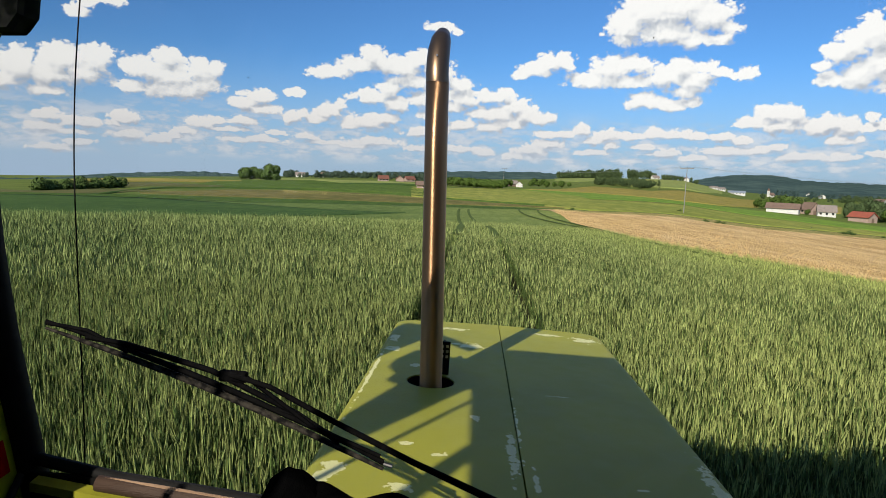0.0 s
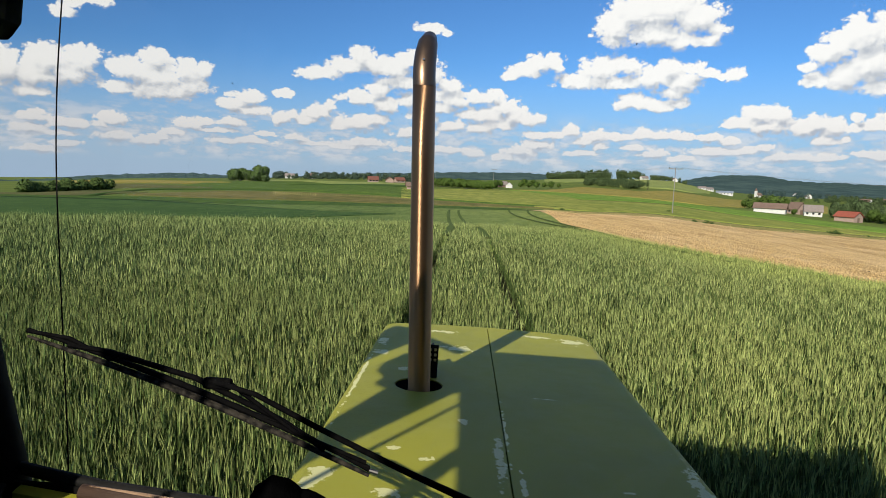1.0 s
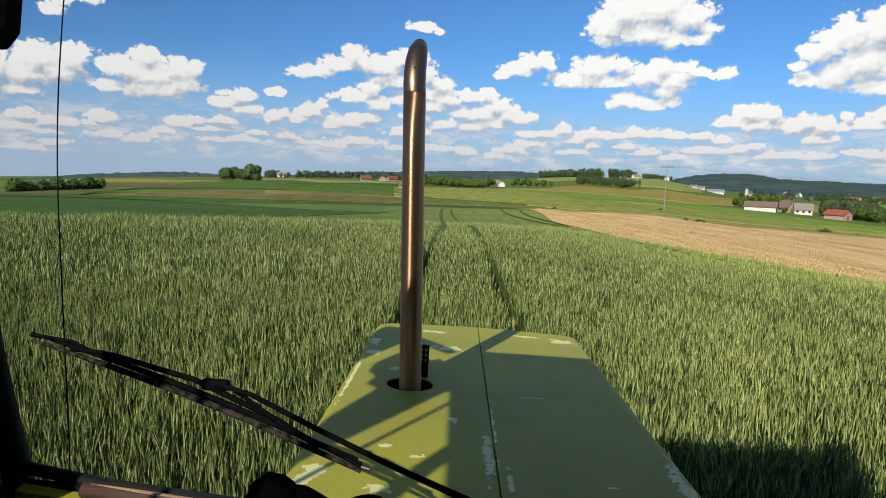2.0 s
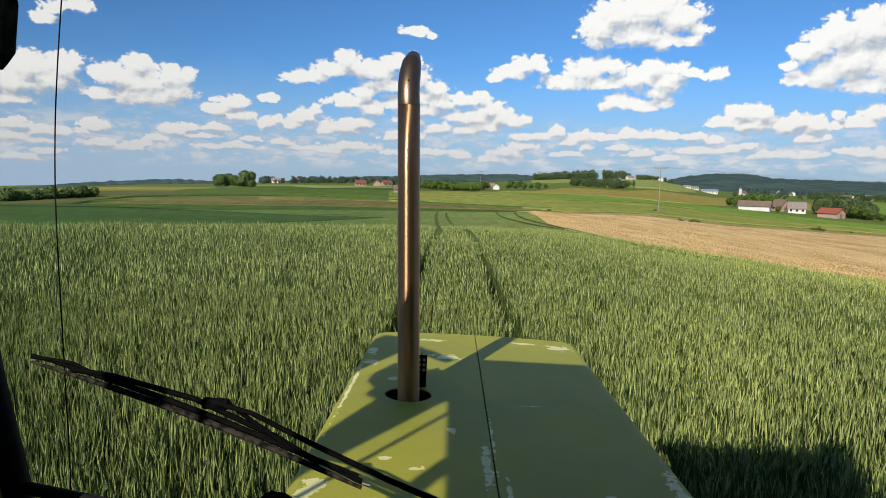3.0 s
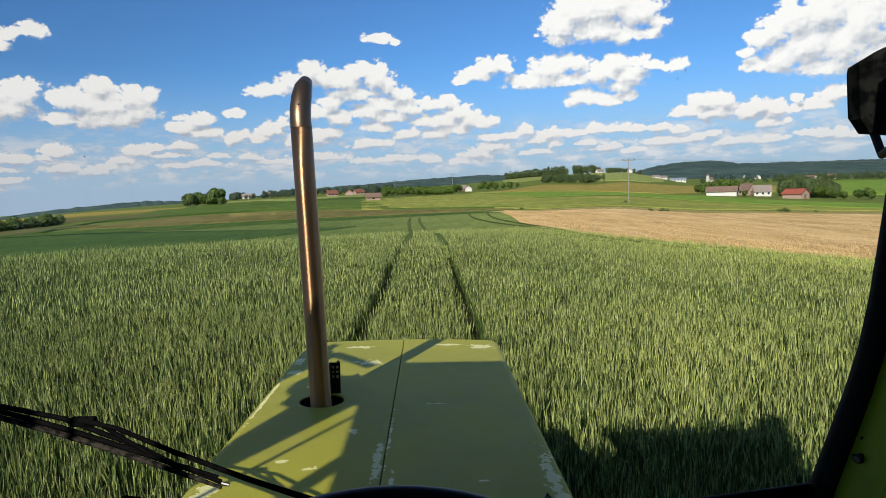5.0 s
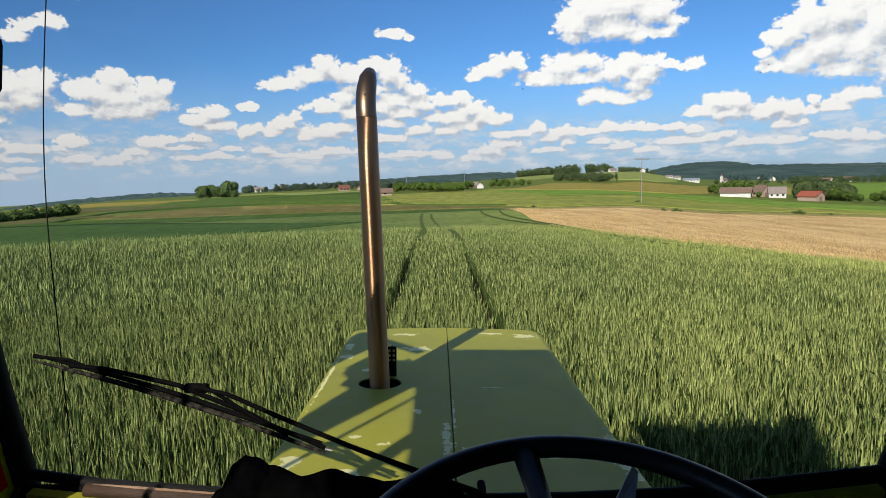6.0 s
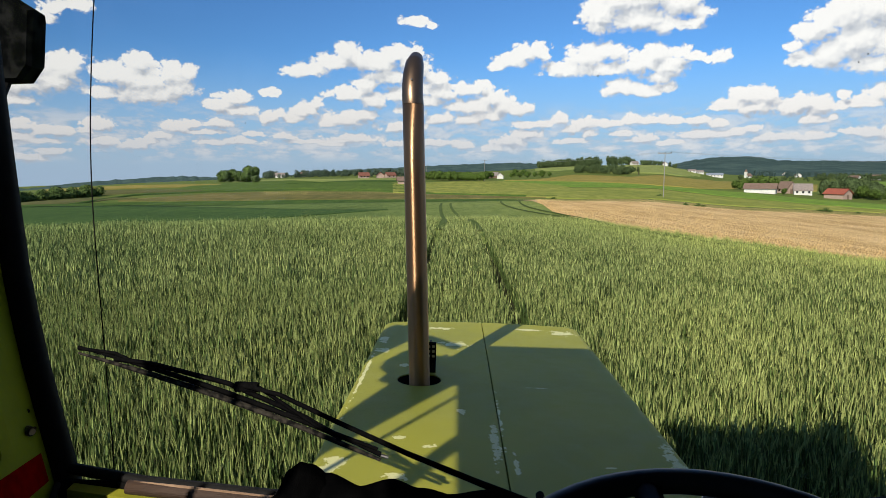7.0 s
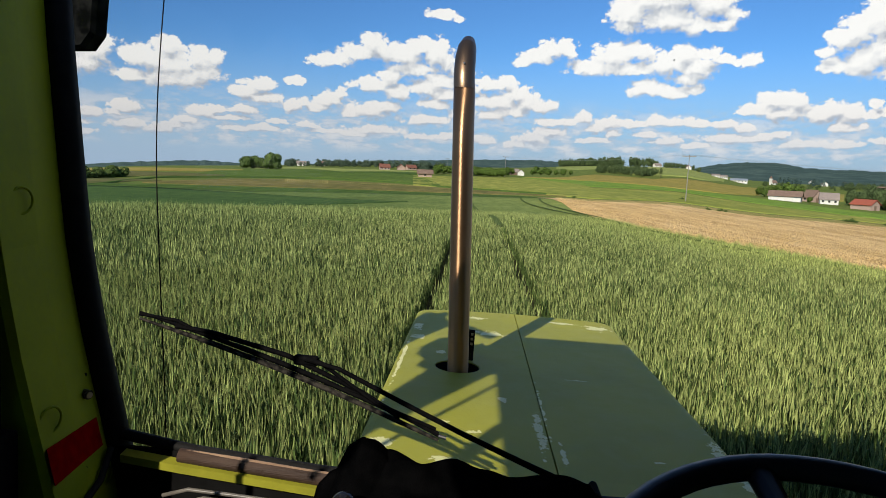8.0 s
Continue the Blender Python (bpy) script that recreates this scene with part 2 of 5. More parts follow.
g.put(g.node("ShaderNodeOutputWorld").inputs[0], both.outputs[0])


# ---- materials ----
def sun_side_toned(g, tone):
    """Crop darkened to the left, paler and yellower to the right, in uneven drifts: sunlight's side-to-side difference
    put into colour.
    """
    place = g.node("ShaderNodeTexCoord").outputs["Object"]
    apart = g.node("ShaderNodeSeparateXYZ")
    g.put(apart.inputs[0], place)
    drift = g.math("MULTIPLY_ADD", g.math("SUBTRACT", g.noise(place, 0.11, 4.0, 0.6), 0.5), 16.0, apart.outputs[0])
    dim_side = g.mix(g.step(drift, -17.0, 0.0), (0.70, 0.78, 0.78, 1), (1, 1, 1, 1))
    return g.mix(1.0, tone, g.mix(g.step(drift, 1.0, 20.0), dim_side, (1.34, 1.26, 1.12, 1)), "MULTIPLY")


def material(name, color, rough=0.6, metal=0.0, second=None, scale=8.0, spread=0.5, bump=0.0, bump_scale=60.0, per_piece=0.0, coords="Object", stretch=(1, 1, 1), gloss=0.5, deep=0.02, sun_sided=False):
    """A surface in two tones that noise mixes, with fine relief; per_piece varies the brightness from piece to piece."""
    m = bpy.data.materials.new(name)
    m.use_nodes = True
    g = Graph(m.node_tree)
    out, shader = g.node("ShaderNodeOutputMaterial"), g.node("ShaderNodeBsdfPrincipled")
    g.put(out.inputs[0], shader.outputs[0])
    place = g.vec("MULTIPLY", g.node("ShaderNodeTexCoord").outputs[coords], stretch)
    second = second or tuple(c * 0.75 for c in color)
    broad = g.step(g.noise(place, scale, 5.0), 0.5 - spread / 2, 0.5 + spread / 2)
    tone = g.mix(broad, (*color, 1), (*second, 1))
    fine = g.noise(place, bump_scale, 3.0)
    tone = g.mix(0.25, tone, g.mix(fine, (0.35, 0.35, 0.35, 1), (0.75, 0.75, 0.75, 1)), "OVERLAY")
    if per_piece:
        chance = g.node("ShaderNodeNewGeometry").outputs["Random Per Island"]
        tone = g.mix(1.0, tone, g.mix(chance, (1 - per_piece,) * 3 + (1,), (1 + per_piece,) * 3 + (1,)), "MULTIPLY")
    g.put(shader.inputs["Base Color"], sun_side_toned(g, tone) if sun_sided else tone)
    g.put(shader.inputs["Roughness"], g.math("MULTIPLY_ADD", fine, 0.2, rough - 0.1, clamp=True))
    shader.inputs["Metallic"].default_value = metal
    shader.inputs["Specular IOR Level"].default_value = gloss
    if bump:
        b = g.node("ShaderNodeBump")
        b.inputs["Strength"].default_value, b.inputs["Distance"].default_value = bump, deep
        g.put(b.inputs["Height"], fine)
        g.put(shader.inputs["Normal"], b.outputs[0])
    return m


def land_cover(name, tones, patch=0.06, grain=0.35, rough=0.92, furrow=0.0, sun_sided=False):
    """Farmland seen from afar: three tones in broad patches and in mottles drawn out along the view, with fine tufts; furrow adds drill rows."""
    m = bpy.data.materials.new(name)
    m.use_nodes = True
    g = Graph(m.node_tree)
    out, shader = g.node("ShaderNodeOutputMaterial"), g.node("ShaderNodeBsdfPrincipled")
    g.put(out.inputs[0], shader.outputs[0])
    place = g.node("ShaderNodeTexCoord").outputs["Object"]
    broad = g.step(g.noise(g.vec("MULTIPLY", place, (0.35, 1.0, 1.0)), patch, 5.0, 0.6), 0.36, 0.64)
    mottle = g.step(g.noise(g.vec("MULTIPLY", place, (1.0, 0.22, 1.0)), grain, 5.0, 0.65), 0.34, 0.66)
    tuft = g.noise(g.vec("MULTIPLY", place, (1.0, 0.4, 1.0)), grain * 6, 3.0, 0.6)
    light, middle, dark = ((*tone, 1) for tone in tones)
    tone = g.mix(g.math("MULTIPLY", mottle, 0.75), g.mix(broad, light, middle), dark)
    tone = g.mix(0.55, tone, g.mix(tuft, (0.25, 0.25, 0.25, 1), (0.80, 0.80, 0.80, 1)), "OVERLAY")
    if furrow:
        wave = g.node("ShaderNodeTexWave")
        wave.bands_direction = "X"
        wave.inputs["Scale"].default_value, wave.inputs["Distortion"].default_value, wave.inputs["Detail"].default_value = furrow, 2.5, 2.0
        g.put(wave.inputs["Vector"], place)
        tone = g.mix(g.math("MULTIPLY", wave.outputs["Fac"], 0.35), tone, dark)
    g.put(shader.inputs["Base Color"], sun_side_toned(g, tone) if sun_sided else tone)
    shader.inputs["Roughness"].default_value, shader.inputs["Specular IOR Level"].default_value = rough, 0.04
    b = g.node("ShaderNodeBump")
    b.inputs["Strength"].default_value, b.inputs["Distance"].default_value = 0.6, 0.10
    g.put(b.inputs["Height"], g.math("ADD", tuft, mottle))
    g.put(shader.inputs["Normal"], b.outputs[0])
    return m


FLAKES = []


def flake(x, y, wide, long):
    FLAKES.append((x, y, wide, long))


for spot in ((-0.229, 3.136, 0.10, 0.05), (-0.15, 2.81, 0.09, 0.09), (0.43, 3.12, 0.13, 0.075), (0.24, 3.17, 0.11, 0.035), (-0.483, 2.654, 0.045, 0.06), (-0.505, 2.88, 0.03, 0.14)):
    flake(*spot)
for spot in ((-0.122, 1.902, 0.03, 0.04), (-0.306, 1.66, 0.03, 0.035), (-0.211, 1.604, 0.04, 0.022), (-0.48, 1.46, 0.045, 0.13), (-0.29, 1.40, 0.05, 0.03), (-0.02, 1.63, 0.024, 0.22), (-0.515, 2.25, 0.012, 0.5)):
    flake(*spot)
for spot in ((0.49, 1.5, 0.04, 0.3), (0.157, 2.179, 0.05, 0.006), (0.3, 1.5, 0.03, 0.01), (0.005, 1.85, 0.012, 0.30), (-0.36, 2.42, 0.03, 0.04), (0.03, 1.50, 0.012, 0.10)):
    flake(*spot)


def hood_paint():
    """Sun-faded lime paint, flaked to a pale undercoat where hands and branches rub it, with scuffs and dust."""
    m = bpy.data.materials.new("hood_paint")
    m.use_nodes = True
    g = Graph(m.node_tree)
    out, shader = g.node("ShaderNodeOutputMaterial"), g.node("ShaderNodeBsdfPrincipled")
    g.put(out.inputs[0], shader.outputs[0])
    place = g.node("ShaderNodeTexCoord").outputs["Object"]
    flat = g.vec("MULTIPLY", place, (1, 1, 0))
    best = None
    for x, y, wide, long in FLAKES:
        away = g.vec("LENGTH", g.vec("MULTIPLY", g.vec("SUBTRACT", flat, (x, y, 0)), (1 / wide, 1 / long, 0)))
        near = g.math("SUBTRACT", 1.0, away)
        best = near if best is None else g.math("MAXIMUM", best, near)
    ragged = g.math("SUBTRACT", g.noise(place, 22.0, 5.0, 0.65), 0.5)
    bare = g.step(g.math("MULTIPLY_ADD", ragged, 3.2, best), 0.42, 0.52)
    faded = g.mix(g.step(g.noise(place, 2.2, 4.0), 0.35, 0.65), (0.37, 0.36, 0.038, 1), (0.32, 0.32, 0.042, 1))
    dust = g.step(g.noise(place, 9.0, 6.0, 0.7), 0.52, 0.75, 0.0, 0.35)
    tone = g.mix(dust, faded, (0.40, 0.39, 0.09, 1))
    streak = g.step(g.noise(g.vec("MULTIPLY", place, (60, 3, 1)), 1.0, 3.0), 0.66, 0.72, 0.0, 0.3)
    tone = g.mix(streak, tone, (0.27, 0.31, 0.07, 1))
    g.put(shader.inputs["Base Color"], g.mix(bare, tone, (0.74, 0.72, 0.34, 1)))
    g.put(shader.inputs["Roughness"], g.math("MULTIPLY_ADD", g.noise(place, 14.0, 4.0), 0.25, 0.45))
    shader.inputs["Specular IOR Level"].default_value = 0.30
    b = g.node("ShaderNodeBump")
    b.inputs["Strength"].default_value, b.inputs["Distance"].default_value = 0.25, 0.002
    g.put(b.inputs["Height"], g.math("SUBTRACT", g.noise(place, 40.0, 3.0), bare))
    g.put(shader.inputs["Normal"], b.outputs[0])
    return m


HOOD_GREEN = hood_paint()
CAB_GREEN = material("cab_paint", (0.26, 0.32, 0.010), 0.55, second=(0.215, 0.27, 0.010), scale=5.0, gloss=0.10)
STEEL = material("brushed_steel", (0.37, 0.22, 0.12), 0.42, 0.95, second=(0.275, 0.16, 0.088), scale=3.0, bump=0.04, bump_scale=300, stretch=(1, 1, 0.3))
for node in [n for n in STEEL.node_tree.nodes if n.type == "BSDF_PRINCIPLED"]:
    around = STEEL.node_tree.nodes.new("ShaderNodeTangent")
    around.direction_type, around.axis = "RADIAL", "Z"
    node.inputs["Anisotropic"].default_value, node.inputs["Anisotropic Rotation"].default_value = 0.9, 0.25
    STEEL.node_tree.links.new(around.outputs[0], node.inputs["Tangent"])
LEDGE_GREEN = material("ledge_paint", (0.30, 0.295, 0.030), 0.6, second=(0.235, 0.235, 0.026), scale=14.0, gloss=0.1)
TIP_STEEL = material("tip_steel", (0.25, 0.165, 0.105), 0.36, 0.95, second=(0.17, 0.115, 0.075), scale=3.0, bump=0.03, bump_scale=300)
BLACK = material("black_rubber", (0.006, 0.006, 0.006), 0.7, second=(0.011, 0.011, 0.011), scale=20, gloss=0.15)
DARK = material("dark_plastic", (0.02, 0.02, 0.022), 0.45, second=(0.03, 0.03, 0.03), scale=15)
WHEEL_BLACK = material("wheel_rim_plastic", (0.012, 0.012, 0.016), 0.4, second=(0.02, 0.02, 0.024), scale=15)
CLOTH = material("black_cloth", (0.0012, 0.0013, 0.0015), 1.0, second=(0.0028, 0.0028, 0.003), scale=30, bump=0.4, bump_scale=400, gloss=0.0)
SEAT_DARK = material("cab_lining", (0.006, 0.006, 0.006), 0.9, second=(0.011, 0.011, 0.011), scale=9, gloss=0.04)
# leaves darkened and ears lightened, so colour carries the shaded gaps and lit tops
CROP = material("crop_leaf", (0.058, 0.097, 0.026), 0.55, second=(0.090, 0.132, 0.036), scale=0.45, per_piece=0.7, gloss=0.15, sun_sided=True)
EAR = material("crop_ear", (0.236, 0.284, 0.098), 0.65, second=(0.290, 0.330, 0.114), scale=0.45, per_piece=0.6, gloss=0.1, sun_sided=True)
STRAW = material("cut_straw", (0.72, 0.52, 0.26), 0.8, second=(0.52, 0.36, 0.15), scale=0.12, per_piece=0.22, gloss=0.05)
# soil colour darkened to carry the shade between the stalks
SOIL = material("soil_darkened_as_shade", (0.028, 0.036, 0.012), 0.9, second=(0.045, 0.045, 0.02), scale=2.0, bump=0.5, gloss=0.05)
CANOPY = land_cover("far_crop", ((0.232, 0.280, 0.080), (0.188, 0.240, 0.066), (0.135, 0.186, 0.050)), 0.05, 0.9, sun_sided=True)
DARK_CROP = land_cover("dark_crop", ((0.085, 0.143, 0.038), (0.063, 0.113, 0.033), (0.042, 0.084, 0.025)), 0.05, 0.8)
TAN = land_cover("stubble", ((0.82, 0.60, 0.32), (0.70, 0.49, 0.235), (0.36, 0.23, 0.09)), 0.10, 0.28, furrow=0.25)
GRASS = land_cover("meadow_ground", ((0.17, 0.205, 0.045), (0.13, 0.175, 0.040), (0.10, 0.14, 0.032)), 0.03, 0.3)
FIELD_LIGHT = land_cover("light_green_field", ((0.31, 0.335, 0.105), (0.25, 0.295, 0.085), (0.20, 0.24, 0.065)), 0.02, 0.25)
WEEDY = land_cover("weedy_stubble", ((0.42, 0.33, 0.13), (0.30, 0.27, 0.085), (0.17, 0.18, 0.05)), 0.10, 0.4)
FIELD_DARK = land_cover("dark_green_field", ((0.092, 0.150, 0.030), (0.066, 0.118, 0.026), (0.045, 0.085, 0.020)), 0.06, 0.5)
FIELD_OCHRE2 = land_cover("olive_fallow", ((0.165, 0.150, 0.062), (0.13, 0.135, 0.05), (0.085, 0.10, 0.035)), 0.08, 0.4)
FIELD_OLIVE = land_cover("rough_meadow", ((0.36, 0.35, 0.080), (0.27, 0.30, 0.062), (0.17, 0.205, 0.042)), 0.05, 0.3)
FIELD_GREEN = land_cover("green_meadow", ((0.22, 0.325, 0.050), (0.17, 0.28, 0.042), (0.125, 0.21, 0.035)), 0.04, 0.3)
MEADOW_MID = land_cover("grazed_meadow", ((0.125, 0.185, 0.036), (0.098, 0.155, 0.030), (0.070, 0.115, 0.024)), 0.05, 0.35)
TRACK = material("trodden_crop", (0.080, 0.116, 0.030), 0.9, second=(0.105, 0.145, 0.038), scale=1.0, gloss=0.05)
FIELD_OCHRE = land_cover("ochre_field", ((0.25, 0.20, 0.072), (0.17, 0.155, 0.05), (0.105, 0.11, 0.034)), 0.09, 0.4)
FIELD_YELLOW = land_cover("ripening_field", ((0.36, 0.285, 0.075), (0.30, 0.255, 0.062), (0.22, 0.20, 0.048)), 0.03, 0.3)
WOODS = material("far_woods", (0.060, 0.092, 0.040), 0.9, second=(0.090, 0.125, 0.050), scale=0.05, per_piece=0.5, gloss=0.05)
# distance haze is put into these two leaf colours as a bluish tint
HILL = material("haze_tinted_forest", (0.050, 0.084, 0.082), 0.95, second=(0.080, 0.122, 0.108), scale=0.02, spread=0.3, gloss=0.0, bump=0.8, bump_scale=0.06, deep=6.0)
HAZE_TINTED_LEAF = material("haze_tinted_leaf", (0.062, 0.094, 0.066), 0.9, second=(0.088, 0.122, 0.082), scale=0.05, per_piece=0.4, gloss=0.0)
WALL_WHITE = material("white_render", (0.75, 0.74, 0.70), 0.9, second=(0.66, 0.65, 0.62), scale=0.6)
ROOF_GREY = material("grey_roof", (0.24, 0.20, 0.18), 0.9, second=(0.30, 0.25, 0.22), scale=0.7)
ROOF_RED = material("red_roof", (0.36, 0.09, 0.05), 0.85, second=(0.28, 0.08, 0.05), scale=0.7)
WALL_PINK = material("pinkish_boards", (0.46, 0.33, 0.27), 0.9, second=(0.40, 0.29, 0.24), scale=0.7)
RED_STICKER = material("red_reflector", (0.24, 0.004, 0.003), 0.6, second=(0.17, 0.003, 0.002), scale=40, gloss=0.0)
RUST_WOOD = material("worn_wooden_rail", (0.030, 0.015, 0.009), 0.7, second=(0.065, 0.036, 0.022), scale=10, spread=0.35, stretch=(0.3, 3, 3), bump=0.3, bump_scale=120)
WORN_WOOD = material("bare_worn_wood", (0.38, 0.25, 0.155), 0.8, second=(0.27, 0.165, 0.10), scale=12, spread=0.4, stretch=(0.3, 3, 3), bump=0.3, bump_scale=120)
TILE_RED = material("old_tiles", (0.22, 0.085, 0.055), 0.9, second=(0.17, 0.07, 0.05), scale=0.7)
CHROME = material("cable_steel", (0.45, 0.45, 0.45), 0.35, 1.0, second=(0.3, 0.3, 0.3), scale=20)
CABLE = material("cable_sheath", (0.17, 0.155, 0.135), 0.4, second=(0.10, 0.09, 0.08), scale=30)
PAPER = material("folded_paper", (0.62, 0.64, 0.72), 0.85, second=(0.55, 0.57, 0.66), scale=20)
INK = material("grey_print", (0.05, 0.05, 0.05), 0.8)
POLE_GREY = material("pole_concrete", (0.30, 0.29, 0.27), 0.9, second=(0.24, 0.23, 0.22), scale=0.8)
ROOF_BROWN = material("brown_roof", (0.17, 0.11, 0.085), 0.9, second=(0.22, 0.15, 0.11), scale=0.7)
WINDOW_DARK = material("dark_window", (0.02, 0.022, 0.026), 0.2)
RUBBER_DUSTY = material("dusty_rubber", (0.008, 0.008, 0.008), 0.85, second=(0.05, 0.045, 0.037), scale=70, spread=0.3, gloss=0.05)
MIRROR_BACK = material("dusty_mirror_back", (0.003, 0.0035, 0.0035), 0.7, second=(0.014, 0.0145, 0.014), scale=22, spread=0.2, gloss=0.0)
GLOSSY_BLACK = material("glossy_black", (0.012, 0.012, 0.013), 0.15)
WIPER_BLACK = material("wiper_black", (0.0025, 0.0025, 0.003), 0.8, second=(0.006, 0.006, 0.006), scale=60, gloss=0.03)
BARK = material("bark", (0.09, 0.07, 0.05), 0.95, second=(0.06, 0.05, 0.04), scale=3)
LEAF_LIGHT = material("bright_leaf", (0.075, 0.125, 0.025), 0.8, second=(0.10, 0.15, 0.035), scale=0.3, per_piece=0.45, gloss=0.05)
ROOF_BLUE = material("blue_grey_roof", (0.22, 0.26, 0.32), 0.7, second=(0.26, 0.30, 0.35), scale=0.2)
LEAF = material("tree_leaf", (0.065, 0.105, 0.03), 0.8, second=(0.09, 0.135, 0.04), scale=0.3, per_piece=0.45, gloss=0.05)


# ---- building helpers ----
def mesh_from(name, verts, faces, mat, smooth=False):
    me = bpy.data.meshes.new(name)
    me.from_pydata([tuple(v) for v in verts], [], faces)
    me.materials.append(mat)
    if smooth:
        me.polygons.foreach_set("use_smooth", [True] * len(me.polygons))
    me.update()
    return me


def part(name, bm, mat, parent=None, label="", smooth=False):
    """Links a bmesh as one mesh object under a thing."""
    bmesh.ops.recalc_face_normals(bm, faces=bm.faces)
    me = bpy.data.meshes.new(name)
    bm.to_mesh(me)
    bm.free()
    me.materials.append(mat)
    if smooth:
        me.polygons.foreach_set("use_smooth", [True] * len(me.polygons))
    ob = new(name, me)
    if parent:
        ob.parent = parent
    return tagged(ob, label)


def box(bm, x0, x1, y0, y1, z0, z1, bevel=0.0):
    made = bmesh.ops.create_cube(bm, size=1.0)["verts"]
    for v in made:
        v.co = Vector(((x0 + x1) / 2 + v.co.x * (x1 - x0), (y0 + y1) / 2 + v.co.y * (y1 - y0), (z0 + z1) / 2 + v.co.z * (z1 - z0)))
    if bevel:
        edges = {e for v in made for e in v.link_edges}
        bmesh.ops.bevel(bm, geom=list(edges), offset=bevel, segments=2, affect="EDGES", profile=0.5)
    return bm


def tube(bm, points, radius, sides=12, closed=False, flat=1.0):
    """A swept tube through points; radius may be a list, flat squashes it."""
    pts = [Vector(p) for p in points]
    rad = radius if isinstance(radius, (list, tuple)) else [radius] * len(pts)
    rings, n, side = [], len(pts), None
    for k, p in enumerate(pts):
        if closed:
            ahead = (pts[(k + 1) % n] - pts[k - 1]).normalized()
        else:
            ahead = (pts[min(k + 1, n - 1)] - pts[max(k - 1, 0)]).normalized()
        if side is None:
            side = ahead.cross(Vector((0, 0, 1)))
            if side.length < 0.3:
                side = ahead.cross(Vector((0, 1, 0)))
        side = (side - ahead * side.dot(ahead)).normalized()
        up = side.cross(ahead).normalized()
        rings.append([bm.verts.new(p + rad[k] * (math.cos(a) * side + flat * math.sin(a) * up)) for a in (2 * math.pi * j / sides for j in range(sides))])
    for k in range(n if closed else n - 1):
        a, b = rings[k], rings[(k + 1) % n]
        for j in range(sides):
            bm.faces.new((a[j], a[(j + 1) % sides], b[(j + 1) % sides], b[j]))
    if not closed:
        bm.faces.new(rings[0])
        bm.faces.new(rings[-1])
    return bm


# ---- the land ----
RINGS = np.array([0, 12, 25, 40, 60, 95, 150, 270, 480, 900, 2500, 4800], float)
PROFILES = {}


def profile(bearing, *heights):
    PROFILES[bearing] = heights


profile(-180, 0, 0, 0, -0.5, -1, -2, -3, -3, -3, -3, -3, -3)
profile(-70, 0, 0.2, 0.2, -0.4, -2, -3, -4, -5, -10, -20, -60, -80)
profile(-38, 0, 0.14, 0.10, -0.75, -2.9, -3.4, -3.3, -3.6, -9.5, -22, -70, -90)
profile(-28, 0, 0.08, 0.02, -0.8, -2.9, -3.4, -3.4, -2.2, -3.8, -11, -45, -60)
profile(-20, 0, 0.03, -0.05, -0.85, -2.9, -3.4, -3.6, -2.6, -1.6, -5, -30, -40)
profile(-8, 0, -0.08, -0.2, -0.85, -2.6, -3.4, -3.9, -3.2, -0.9, 3, -2, -15)
profile(2, 0, -0.15, -0.35, -0.95, -2.3, -3.3, -4.2, -3.6, -1.5, 4, 4, -15)
profile(11, 0, -0.2, -0.55, -1.3, -2.3, -3.0, -4.0, -4.2, -1.8, 13, 6, -15)
profile(16, 0, -0.25, -0.75, -1.8, -2.8, -3.3, -4.2, -4.6, -1.6, 15, 4, -15)
profile(19.5, 0, -0.28, -0.85, -1.95, -2.9, -3.7, -4.9, -5.6, -3.5, 13, 8, -15)
profile(20.8, 0, -0.28, -0.9, -2.0, -3.0, -4.0, -5.3, -6.3, -5.0, -1, 8, -15)
profile(25, 0, -0.3, -1.0, -2.2, -3.2, -4.4, -6.0, -7.4, -7.5, -7, 6, -15)
profile(36, 0, -0.35, -1.2, -2.9, -4.2, -5.5, -7.2, -9.5, -11, -8, -14, -20)
profile(75, 0, -0.35, -1.2, -2.9, -4.2, -5.5, -7.2, -9.5, -11, -8, -14, -20)
profile(180, 0, 0, 0, -0.5, -1, -2, -3, -3, -3, -3, -3, -3)
BEARINGS = np.array(sorted(PROFILES), float)
HEIGHTS = np.array([PROFILES[b] for b in BEARINGS])


def land_polar(b, d):
    b, d = np.broadcast_arrays(np.asarray(b, float), np.asarray(d, float))
    s = np.log(RINGS + 15)
    total = np.zeros(b.shape)
    for db in (-1.5, 0, 1.5):
        for scale in (0.88, 1.0, 1.12):
            bb = np.clip(b + db, -180, 180)
            k = np.clip(np.searchsorted(BEARINGS, bb) - 1, 0, len(BEARINGS) - 2)
            f = (bb - BEARINGS[k]) / (BEARINGS[k + 1] - BEARINGS[k])
            q = np.log(d * scale + 15)
            j = np.clip(np.searchsorted(s, q) - 1, 0, len(s) - 2)
            h = np.clip((q - s[j]) / (s[j + 1] - s[j]), 0, 1)
            low = HEIGHTS[k, j] * (1 - h) + HEIGHTS[k, j + 1] * h
            high = HEIGHTS[k + 1, j] * (1 - h) + HEIGHTS[k + 1, j + 1] * h
            total += low * (1 - f) + high * f
    return total / 9


def land(x, y):
    return land_polar(np.degrees(np.arctan2(x, y)), np.hypot(x, y))


def spot_at(b, d, lift=0.0):
    """The place on the land at a bearing in degrees and a distance."""
    return Vector((d * math.sin(radians(b)), d * math.cos(radians(b)), float(land_polar(b, d)) + lift))


